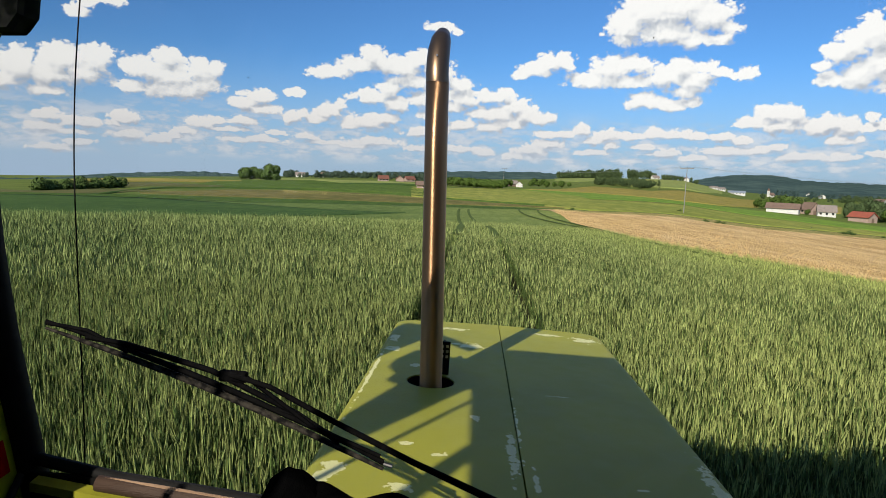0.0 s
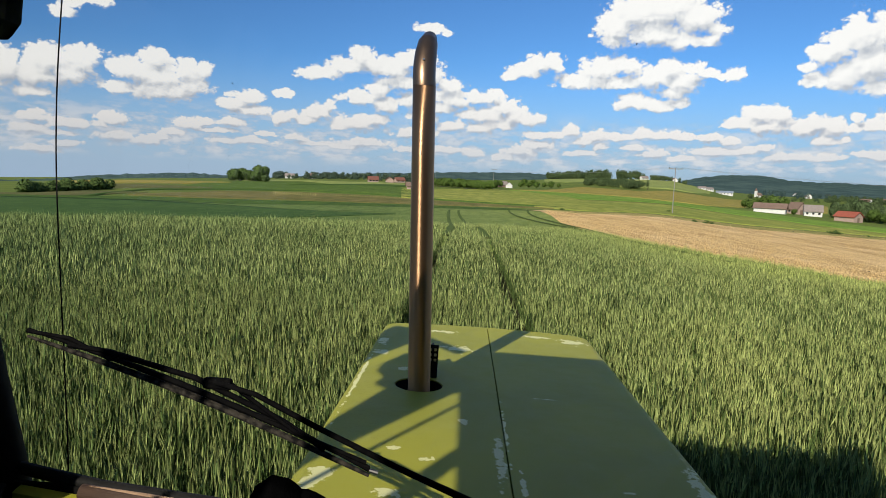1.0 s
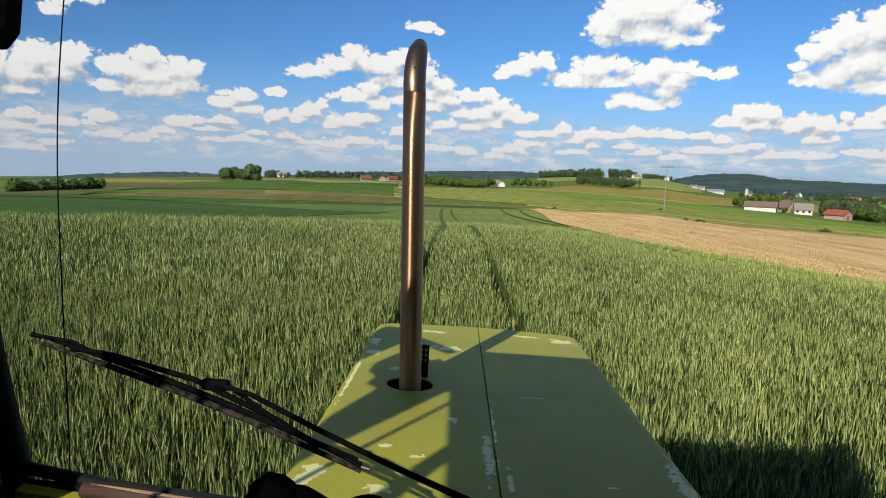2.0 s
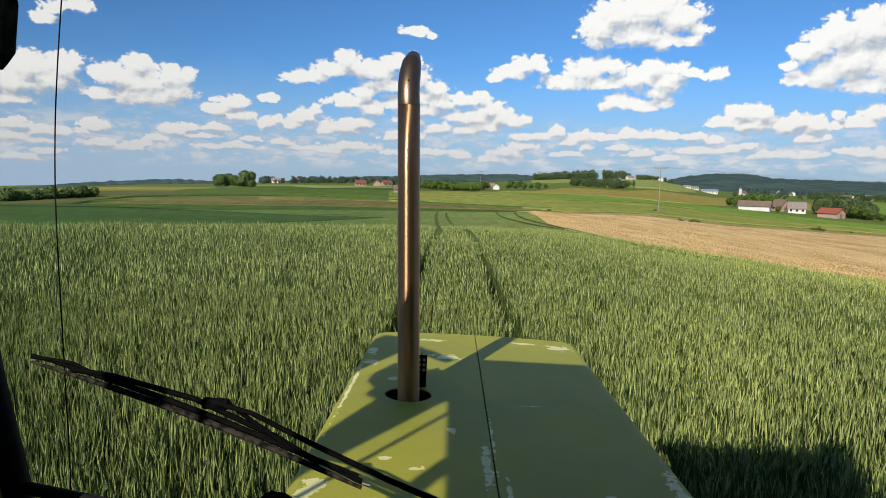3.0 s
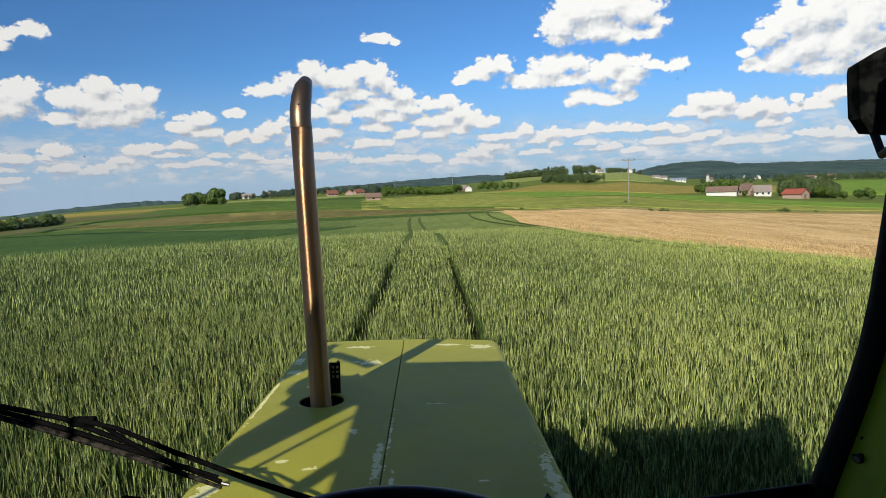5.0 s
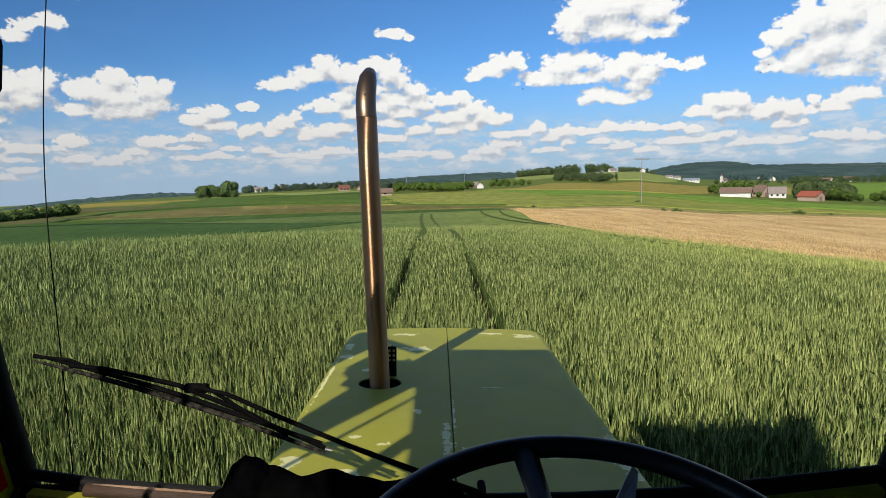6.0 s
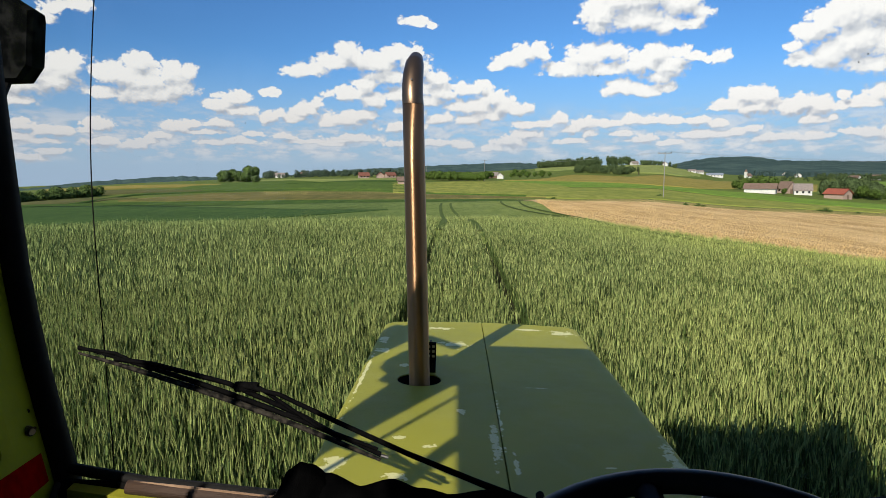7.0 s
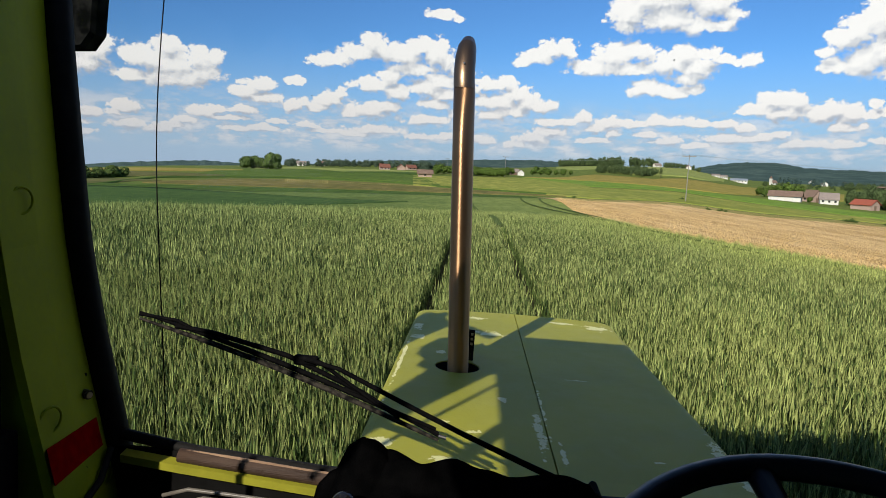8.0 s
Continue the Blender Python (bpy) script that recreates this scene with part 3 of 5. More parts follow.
def grid_faces(rows, cols, wrap=False):
    return [(r * cols + c, r * cols + (c + 1) % cols, (r + 1) * cols + (c + 1) % cols, (r + 1) * cols + c) for r in range(rows - 1) for c in range(cols if wrap else cols - 1)]


bear = np.concatenate([np.arange(-180, -50, 6.0), np.arange(-50, 50, 1.0), np.arange(50, 180, 6.0)])
dist = np.concatenate([[0.3], np.geomspace(1.5, 4800, 110)])
bb, dd = np.meshgrid(bear, dist)
ground_verts = np.stack([dd * np.sin(np.radians(bb)), dd * np.cos(np.radians(bb)), land_polar(bb, dd)], -1).reshape(-1, 3)
ground = new("ground", mesh_from("ground", ground_verts, [f[::-1] for f in grid_faces(len(dist), len(bear), True)], GRASS, True))
tagged(ground, "rolling farmland with meadows reaching the horizon", "ground", kind="structure")


def field(name, edges, mat, lift, label, nb=60, nd=14, soft=True):
    """A field between a near and a far edge: rows of bearing, near distance, far distance. A soft one runs out flush at its edges."""
    edges = np.array(edges, float)
    b = np.linspace(edges[0, 0], edges[-1, 0], nb)
    near, far = np.interp(b, edges[:, 0], edges[:, 1]), np.interp(b, edges[:, 0], edges[:, 2])
    f = np.linspace(0, 1, nd)[:, None]
    d = np.exp(np.log(near) * (1 - f) + np.log(far) * f)
    bb = np.broadcast_to(b, d.shape)
    rise = lift * (np.clip(np.minimum(f, 1 - f) * 8, 0.06, 1) if soft else np.ones_like(f))
    v = np.stack([d * np.sin(np.radians(bb)), d * np.cos(np.radians(bb)), land_polar(bb, d) + rise], -1).reshape(-1, 3)
    skirt = len(v)
    low = v.copy()
    low[:, 2] -= lift + 0.05
    faces = [q[::-1] for q in grid_faces(nd, nb)]
    verts = np.concatenate([v, low[:nb], low[-nb:]])
    faces += [(c, c + 1, skirt + c + 1, skirt + c) for c in range(nb - 1)]
    last = (nd - 1) * nb
    faces += [(last + c + 1, last + c, skirt + nb + c, skirt + nb + c + 1) for c in range(nb - 1)]
    return tagged(new(name, mesh_from(name, verts, faces, mat, True)), label, "field", kind="structure")


CROP_END = [(-60, 125), (-36, 125), (-28.6, 121), (-20, 114), (-10, 123), (-2, 129), (4, 135), (6.9, 138), (8.5, 80), (10.6, 63), (15.6, 53), (20.3, 47), (24.8, 43.5), (29, 43), (35.3, 43), (60, 42)]
STUBBLE_END = [(5.0, 153), (6.9, 157), (10.5, 152), (17.8, 174), (24.6, 173), (30.7, 186), (35, 194), (60, 200)]


def edge_at(line, b):
    return np.interp(b, [p[0] for p in line], [p[1] for p in line])


def between(low, high, start, stop, n=40):
    """Rows of bearing, near and far distance between two edges; an edge is a line or a number."""
    rows = []
    for b in np.linspace(start, stop, n):
        rows.append((b, *(edge_at(e, b) if isinstance(e, list) else e for e in (low, high))))
    return rows


# dark sheet that deepens the shaded gaps between the plants
field("crop_soil", between(0.6, 60, -180, 180), SOIL, 0.02, "soil under the crop, shade between the stalks in its dark colour", 60, 40, False)
field("crop_field", between([(-180, 13), (-66, 13), (-60, 24), (-20, 27), (20, 27), (60, 24), (66, 13), (180, 13)], CROP_END, -180, 180, 360), CANOPY, 0.56, "dense green cereal crop stretching over a crest", 400, 60, False)
field("stubble_field", between([(5.0, 152)] + [(b, d + 0.6) for b, d in CROP_END[8:]], STUBBLE_END, 5.0, 60, 60), TAN, 0.12, "pale straw-coloured cut field with darker rows", 140, 40)
field("weedy_margin", between([(5.0, 153), (7.0, 156.5), (10.5, 141), (17.8, 156), (24.6, 155), (30.7, 168), (35, 175), (60, 180)], [(b, d + 1.5) for b, d in STUBBLE_END], 7.0, 60), WEEDY, 0.16, "weedy olive-brown margin of the cut field")
field("hollow_field", [(-60, 62, 124), (-36, 62, 123), (-28, 66, 118), (-22, 70, 108), (-16, 75, 98), (-12, 80, 94), (-8.5, 87, 92), (-6.5, 92, 93)], DARK_CROP, 0.64, "dark green crop lying in the hollow", 90, 20, False)
field("green_margin", between([(b, d + 1) for b, d in CROP_END[:8]], [(-60, 145), (-36, 140), (-20, 146), (-5, 152), (4.0, 157), (6.9, 141)], -60, 6.8), FIELD_DARK, 0.3, "green strip along the end of the crop")
field("ochre_field", [(-29, 150, 152), (-24, 146, 178), (-22, 147, 192), (-15, 149, 208), (-8, 153, 206), (-4, 156, 190), (2, 162, 180), (6, 165, 170), (8, 167, 167.5)], FIELD_OCHRE, 0.25, "ochre fallow strip with straw rows")
field("olive_field", [(-60, 146, 190), (-36, 141, 150), (-31.8, 143, 172), (-29.5, 158, 168), (-27.5, 162, 163)], FIELD_OCHRE2, 0.25, "olive-brown fallow strip")
field("dark_margin", [(-35.8, 112, 117), (-31.8, 140, 146), (-27.7, 179, 185), (-22.1, 199, 205), (-15, 217, 224), (-8, 214, 220), (-2.4, 192, 197), (5.4, 180, 184), (9, 176, 179)], FIELD_DARK, 0.32, "dark grassy margin between two fields", 90, 4)
field("light_field", [(-25, 203, 206), (-22, 208, 330), (-15, 226, 400), (-12, 226, 336), (-8, 222, 390), (-5, 205, 300), (-3.5, 200, 210)], MEADOW_MID, 0.3, "green meadow sloping up to the village")
field("pale_field", [(-20, 335, 400), (-15, 402, 440), (-12, 345, 440), (-8, 395, 450), (-5, 330, 440)], FIELD_LIGHT, 0.3, "pale green mown meadow before the village")
field("dark_wedge", [(-16, 290, 296), (-12.1, 322, 340), (-8, 330, 392), (-5.6, 345, 390)], FIELD_DARK, 0.45, "dark green wedge of young crop", 50, 6)
field("brown_strip", [(-36, 155, 200), (-30.2, 188, 226), (-26, 198, 222), (-22.5, 206, 216)], FIELD_OCHRE2, 0.3, "olive-brown field below the hedge")
field("yellow_field", [(-34, 205, 262), (-30.1, 230, 285), (-24.3, 250, 300), (-21, 285, 305)], FIELD_YELLOW, 0.4, "yellow ripening grain field")
field("meadow", [(-6, 196, 330), (-2.4, 198, 345), (3, 186, 400), (9, 180, 330), (12.5, 172, 176)], FIELD_OLIVE, 0.3, "yellowish green rough meadow")
field("bright_strip", [(3.8, 384, 386), (6, 345, 388), (8, 312, 386), (10.4, 284, 382), (17.3, 300, 335), (24.1, 262, 340), (30, 235, 290), (40, 215, 262)], FIELD_GREEN, 0.3, "bright green meadow strip")
field("olive_strip", [(6.2, 176, 177), (7.5, 168, 255), (10.4, 160, 280), (17.3, 180, 295), (24.1, 180, 258), (30, 192, 232), (40, 205, 212)], FIELD_OLIVE, 0.25, "yellow-green strip above the stubble")
field("ripening_field", [(4.2, 392, 394), (6.5, 392, 420), (9, 388, 500), (10.4, 386, 545), (15.3, 350, 490), (17.7, 338, 540), (21, 345, 560), (23.8, 390, 640)], FIELD_YELLOW, 0.4, "ochre ripening grain field below the wood")
field("hill_field", [(12.5, 600, 900), (13.5, 560, 900), (16, 560, 880), (19.5, 570, 860), (21, 620, 800)], FIELD_LIGHT, 0.3, "pale green hillside meadow under the houses")
field("valley_field", [(26.5, 420, 640), (28, 420, 660), (29.6, 430, 640)], FIELD_YELLOW, 0.4, "straw-yellow field behind the farm")
field("valley_meadow", [(31.8, 400, 860), (36, 390, 860), (45, 390, 800)], FIELD_GREEN, 0.4, "green valley meadow")
field("far_meadow", [(7, 700, 1000), (9, 650, 980), (10.5, 680, 900)], FIELD_LIGHT, 0.4, "light green meadow between the woods")


def wheel_track(bearings, distances, width, label):
    """A strip of low trodden crop where wheels have passed."""
    line = [spot_at(b, d, 0.64) for b, d in zip(bearings, distances)]
    verts, faces = [], []
    for k, p in enumerate(line):
        ahead = (line[min(k + 1, len(line) - 1)] - line[max(k - 1, 0)]).normalized()
        side = Vector((ahead.y, -ahead.x, 0)).normalized() * width / 2
        verts += [p - side, p + side]
        if k:
            faces.append((2 * k - 2, 2 * k, 2 * k + 1, 2 * k - 1))
    return tagged(new("wheel_track", mesh_from("wheel_track", verts, faces, TRACK, True)), label, "wheel track", "wheel tracks through the crop", "structure")


for shift in (-0.86, 0.86):
    ys = np.geomspace(27, 118, 60)
    xs = shift + -2.3 * np.clip((ys - 28) / 90, 0, 1) ** 2 * (3 - 2 * np.clip((ys - 28) / 90, 0, 1)) * 1.0
    wheel_track(np.degrees(np.arctan2(xs, ys)), np.hypot(xs, ys), 0.42, "dark narrow wheel track running straight through the crop")
for far_b, off in ((3.9, 0), (5.6, 0)):
    f = np.linspace(0, 1, 40)
    wheel_track(far_b + (24 - far_b) * f ** 2.2, np.exp(np.log(132) + f * (np.log(36) - np.log(132))), 0.45, "dark wheel track curving along the stubble field")
for d_end in (100, 109):
    f = np.linspace(0, 1, 24)
    wheel_track(-14 + 7 * f, d_end - 24 + 24 * np.sqrt(f), 0.5, "dark wheel track curving through the hollow")

# straw left in rows on the fallow strip
row_rng = np.random.default_rng(12)
bits = []
for b0, b1, d0, d1, gap in ((-17.4, -13.6, 176, 200, 0.16), (-12.4, -4.2, 186, 190, 0.24)):
    for b in np.arange(b0, b1, gap):
        for k in range(7):
            bk, dk = b + row_rng.normal(0, 0.012), d0 + (d1 - d0) * (k + row_rng.uniform(0, 1)) / 7
            at = np.array(spot_at(bk, dk, 0.22))
            wide, tall = row_rng.uniform(0.10, 0.22), row_rng.uniform(0.10, 0.26)
            bits.append((at - (wide, 0, 0), at + (wide, 0, 0), at + (row_rng.normal(0, 0.05), 0.3, tall)))
straw_rows = np.array(bits)

# ---- far hills ----
def far_ridge(name, bearings, heights, d, mat, label, rough=6.0, depth=500.0):
    """A wooded ridge with an uneven crest, at a distance, by the height of its crest in degrees over the eye's level."""
    b = np.linspace(bearings[0], bearings[-1], 480)
    el = np.interp(b, bearings, heights)
    rng = np.random.default_rng(int(d))
    crest = 2.67 + d * np.tan(np.radians(el)) + np.convolve(rng.normal(0, rough, len(b) + 4), np.ones(5) / 5, "valid") * 0.6 + rng.uniform(-0.12, 0.12, len(b)) * rough
    rows = []
    for f, e in ((0.0, 0.0), (0.35, 0.55), (0.7, 0.88), (1.0, 1.0), (1.25, 0.85), (1.6, 0.0)):
        dist_f = d - depth + depth * f
        base = land_polar(b, dist_f) - 8
        rows.append(np.stack([dist_f * np.sin(np.radians(b)), dist_f * np.cos(np.radians(b)), base + (np.maximum(crest - base, 1)) * e], -1))
    v = np.concatenate(rows)
    return tagged(new(name, mesh_from(name, v, [q[::-1] for q in grid_faces(len(rows), len(b))], mat, True)), label, "hill", kind="structure")


# the ridges' blue-green holds the distance haze in its colour
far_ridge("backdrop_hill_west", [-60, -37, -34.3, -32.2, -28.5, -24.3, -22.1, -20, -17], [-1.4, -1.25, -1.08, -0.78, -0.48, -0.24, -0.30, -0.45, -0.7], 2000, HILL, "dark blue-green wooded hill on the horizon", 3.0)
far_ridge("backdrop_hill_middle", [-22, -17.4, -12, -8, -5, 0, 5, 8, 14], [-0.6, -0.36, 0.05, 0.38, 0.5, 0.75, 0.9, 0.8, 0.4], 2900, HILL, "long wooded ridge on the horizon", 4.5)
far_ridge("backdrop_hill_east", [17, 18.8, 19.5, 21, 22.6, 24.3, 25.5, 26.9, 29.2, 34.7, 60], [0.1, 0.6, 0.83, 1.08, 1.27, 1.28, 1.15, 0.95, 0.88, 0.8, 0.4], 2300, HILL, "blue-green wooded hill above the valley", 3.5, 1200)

# ---- trees and woods ----
leaf_rng = np.random.default_rng(21)


def crown_triangles(r, lobes, leaves, flat=0.8, size=0.085):
    """Small leaf clumps set over the lobes of a crown, with gaps and an uneven outline; the crown's foot is at z = 0."""
    tris = []
    centres = []
    for k in range(lobes):
        a, q = leaf_rng.uniform(0, 2 * math.pi), r * 0.55 * math.sqrt(leaf_rng.uniform(0, 1))
        centres.append((np.array([q * math.cos(a), q * math.sin(a), r * flat * leaf_rng.uniform(0.5, 1.5)]), r * leaf_rng.uniform(0.38, 0.62)))
    for k in range(leaves):
        c, lr = centres[leaf_rng.integers(0, lobes)]
        n = leaf_rng.normal(size=3)
        n /= np.linalg.norm(n)
        p = c + n * lr * leaf_rng.uniform(0.65, 1.08) * np.array([1, 1, flat])
        u = leaf_rng.normal(size=3)
        u -= n * (u @ n) * 0.6
        u /= np.linalg.norm(u)
        w = np.cross(n, u)
        s = r * size * leaf_rng.uniform(0.6, 1.5)
        tris += [(p - u * s, p + w * s, p + u * s * 1.1), (p - u * s, p + u * s * 0.9, p - w * s)]
    return np.array(tris)


def limbs(bm, height, spread, r):
    tube(bm, [(0, 0, -0.3), (0.02 * height, 0, height * 0.25), (0.0, 0.01 * height, height * 0.55), (0.01 * height, 0, height * 0.8)], [r, r * 0.8, r * 0.55, r * 0.2], 8)
    for k in range(5):
        a = k * 2.4
        z = height * (0.3 + 0.09 * k)
        tube(bm, [(0, 0, z), (spread * 0.3 * math.cos(a), spread * 0.3 * math.sin(a), z + height * 0.1), (spread * 0.62 * math.cos(a), spread * 0.62 * math.sin(a), z + height * 0.24)], [r * 0.4, r * 0.28, r * 0.1], 5)
    return bm


def tree(height, radius, lobes=9, leaves=420, mat=None, low=0.22, flat=0.8):
    """A broadleaf tree of a given height and crown radius, standing at the origin."""
    thing = new("tree")
    part("trunk", limbs(bmesh.new(), height, radius, height * 0.028), BARK, thing)
    tris = crown_triangles(radius, lobes, leaves, flat)
    tris[..., 2] -= tris[..., 2].min()
    tris[..., 2] *= height * (1 - low) / tris[..., 2].max()
    tris[..., 2] += height * low
    crown = new("crown", triangle_mesh("crown", tris, mat or LEAF))
    crown.parent = thing
    return tagged(thing, "", "tree")


def bush(name, height, radius, leaves=260, mat=None):
    tris = crown_triangles(radius, 6, leaves, 0.7)
    tris[..., 2] -= tris[..., 2].min() + 0.2
    tris[..., 2] *= height / tris[..., 2].max()
    return new(name, triangle_mesh(name, tris, mat or LEAF))


def stand(thing, b, d, turn=0.0, size=1.0, lift=0.0):
    thing.matrix_basis = Matrix.Translation(spot_at(b, d, lift)) @ Matrix.Rotation(turn, 4, "Z") @ Matrix.Diagonal((size, size, size, 1))
    return thing


def again(thing, b, d, turn=0.0, size=1.0, lift=0.0):
    m = Matrix.Translation(spot_at(b, d, lift)) @ Matrix.Rotation(turn, 4, "Z") @ Matrix.Diagonal((size / thing.scale.x, size / thing.scale.y, size / thing.scale.z, 1))
    return copy_thing(thing, m)


def triangle_mesh(name, tris, mat):
    me = bpy.data.meshes.new(name)
    n = len(tris)
    me.vertices.add(n * 3)
    me.vertices.foreach_set("co", tris.astype(np.float32).ravel())
    me.loops.add(n * 3)
    me.loops.foreach_set("vertex_index", np.arange(n * 3, dtype=np.int32))
    me.polygons.add(n)
    me.polygons.foreach_set("loop_start", np.arange(0, n * 3, 3, dtype=np.int32))
    me.materials.append(mat)
    me.update(calc_edges=True)
    return me


def wood(name, edge, count, height, label, mat=None, leaves=90, rough=0.25):
    """Many crowns in one mesh: a far wood. edge: rows of bearing, near and far distance."""
    edge = np.array(edge, float)
    out = []
    forms = [crown_triangles(1.0, 7, leaves * 3, 0.9, 0.10) for _ in range(6)]
    for k in range(count):
        b = leaf_rng.uniform(edge[0, 0], edge[-1, 0])
        d = leaf_rng.uniform(np.interp(b, edge[:, 0], edge[:, 1]), np.interp(b, edge[:, 0], edge[:, 2]))
        f = forms[k % 6].copy()
        h = height * leaf_rng.uniform(1 - rough, 1 + rough)
        f[..., 2] = (f[..., 2] - f[..., 2].min()) / np.ptp(f[..., 2])
        w = h * leaf_rng.uniform(0.34, 0.5)
        a = leaf_rng.uniform(0, 6.28)
        x, y = f[..., 0] * w, f[..., 1] * w
        at = spot_at(b, d)
        out.append(np.stack([x * math.cos(a) - y * math.sin(a) + at.x, x * math.sin(a) + y * math.cos(a) + at.y, f[..., 2] * h * 1.02 - 0.3 + at.z], -1))
    return tagged(new(name, triangle_mesh(name, np.concatenate(out), mat or WOODS)), label, "wood", kind="stuff")


wood("far_wood", [(10.6, 575, 600), (11.4, 560, 620), (13.5, 530, 600), (15.6, 512, 560)], 80, 6.4, "dark dense wood at the edge of the grain field")
wood("hill_wood", [(7.2, 1000, 1150), (9, 980, 1120), (11, 940, 1100), (12.6, 900, 1050)], 110, 12.5, "wood on the crest of the hill")
wood("hill_wood", [(12.6, 840, 900), (14, 830, 900), (15.6, 840, 900)], 26, 11, "trees along the brow of the hill")
wood("village_trees", [(-17.4, 500, 640), (-12, 540, 700), (-8, 500, 640), (-3, 500, 640)], 210, 4.9, "trees round the village, haze tinted into their leaves", HAZE_TINTED_LEAF, 120, 0.55)
wood("valley_trees", [(23.4, 760, 860), (26, 760, 900), (30, 760, 950)], 34, 5.0, "trees along the valley floor")
wood("valley_trees", [(25, 1000, 1500), (36, 1000, 1500)], 120, 9, "far trees across the valley, haze tinted into their colour", HILL, 60)
wood("valley_trees", [(29.5, 900, 980), (40, 900, 980)], 90, 8, "dark belt of trees behind the valley meadow")
wood("hill_trees", [(16.2, 800, 830), (18.0, 800, 830)], 26, 6, "trees between the hilltop houses")
wood("hill_trees", [(18.3, 800, 830), (19.0, 800, 830)], 6, 6, "trees between the hilltop houses")
wood("farm_trees", [(30.0, 345, 380), (31, 340, 375), (33.6, 325, 360)], 24, 8.2, "dark tall trees behind the red shed", None, 330, 0.35)

tagged(new("straw_rows", triangle_mesh("straw_rows", straw_rows, WEEDY)), "short rows of pale straw left on the fallow strip", "straw", kind="stuff")

# hedge on the slope
hedge = bush("hedge_bush", 2.9, 2.6, 900)
tagged(hedge, "dense dark green hedge bush on the slope", "bush", "bushes of the hedge")
line = np.linspace(0, 1, 13)
stand(hedge, -35.8, 156, 0.4)
for f in line[1:]:
    again(hedge, -36.5 + 6.1 * f, 152 + 32 * f, 5 * f * 7, leaf_rng.uniform(0.75, 1.1))

# three broad trees before the village
oak = tree(9.0, 5.4, 16, 3200, None, -0.03)
tagged(oak, "broad round-crowned green tree on the meadow's edge", "tree", "trees at the meadow's edge")
stand(oak, -18.5, 345)
for b, d, sz in ((-20.7, 352, 0.74), (-20.1, 356, 0.8), (-19.5, 352, 0.7), (-18.9, 350, 0.62), (-18.1, 336, 0.45)):
    again(oak, b, d, b * 3, sz)

# orchard and garden trees
apple = tree(5.0, 3.0, 8, 1000, LEAF_LIGHT, 0.10)
tagged(apple, "low rounded orchard tree with bright green leaves", "tree", "orchard trees")
stand(apple, -3.7, 372)
for k in range(44):
    again(apple, -3.9 + 6.6 * ((k * 0.618) % 1), 362 + 55 * ((k * 0.377) % 1), k * 1.3, 0.75 + 0.55 * ((k * 0.73) % 1))
for b, d, sz in ((4.9, 470, 0.9), (5.6, 480, 1.0), (6.3, 470, 1.1), (7.0, 490, 0.9), (7.6, 480, 1.2), (8.3, 505, 0.8), (3.0, 455, 1.1), (2.6, 450, 1.2), (5.2, 520, 1.3), (6.0, 530, 1.2)):
    again(apple, b, d, b * 5, sz)
spruce = tree(8.5, 1.6, 7, 700, WOODS, 0.05, 2.2)
tagged(spruce, "slim dark tree standing alone below the wood", "tree")
stand(spruce, 15.95, 520)

# ---- buildings ----
def gable_house(name, length, width, wall, roof_h, wall_mat, roof_mat, windows=2, eave=0.5, door=True):
    """A plain house along x: four walls, a thick two-sided roof, windows and a door with frames; its foot is at the origin."""
    thing = new(name)
    l, w = length / 2, width / 2
    bm = bmesh.new()
    ring = [(-l, -w), (l, -w), (l, w), (-l, w)]
    low = [bm.verts.new((x, y, -1.0)) for x, y in ring]
    high = [bm.verts.new((x, y, wall)) for x, y in ring]
    ridge = [bm.verts.new((-l, 0, wall + roof_h)), bm.verts.new((l, 0, wall + roof_h))]
    for k in range(4):
        if k % 2 == 0:
            bm.faces.new((low[k], low[(k + 1) % 4], high[(k + 1) % 4], high[k]))
    bm.faces.new((low[1], low[2], high[2], ridge[1], high[1]))
    bm.faces.new((low[3], low[0], high[0], ridge[0], high[3]))
    part("wall", bm, wall_mat, thing)
    slope = roof_h / w
    bm = bmesh.new()
    for y in (-1, 1):
        edge_y, edge_z = y * (w + eave), wall - eave * slope
        quad = [(-l - eave, edge_y, edge_z), (l + eave, edge_y, edge_z), (l + eave, 0, wall + roof_h), (-l - eave, 0, wall + roof_h)]
        a = [bm.verts.new((p[0], p[1], p[2] + 0.03)) for p in quad]
        b = [bm.verts.new((p[0], p[1], p[2] + 0.28)) for p in quad]
        for f in ((0, 1, 2, 3),):
            bm.faces.new([a[k] for k in f])
            bm.faces.new([b[k] for k in f])
        for k in range(4):
            bm.faces.new((a[k], a[(k + 1) % 4], b[(k + 1) % 4], b[k]))
    part("roof", bm, roof_mat, thing)
    for y in (-1, 1):
        for k in range(windows):
            x = -l + length * (k + 0.5) / windows
            pane = part("window", box(bmesh.new(), x - 0.55, x + 0.55, y * w - 0.04, y * w + 0.04, wall * 0.40, wall * 0.78), WINDOW_DARK, thing)
            part("sill", box(bmesh.new(), x - 0.65, x + 0.65, y * w - 0.1, y * w + 0.1, wall * 0.40 - 0.1, wall * 0.40 - 0.004), WALL_WHITE, pane)
    if door:
        part("door", box(bmesh.new(), l - 0.05, l + 0.06, -0.9, 0.9, -0.5, min(2.2, wall * 0.8)), ROOF_BROWN, thing)
    return thing


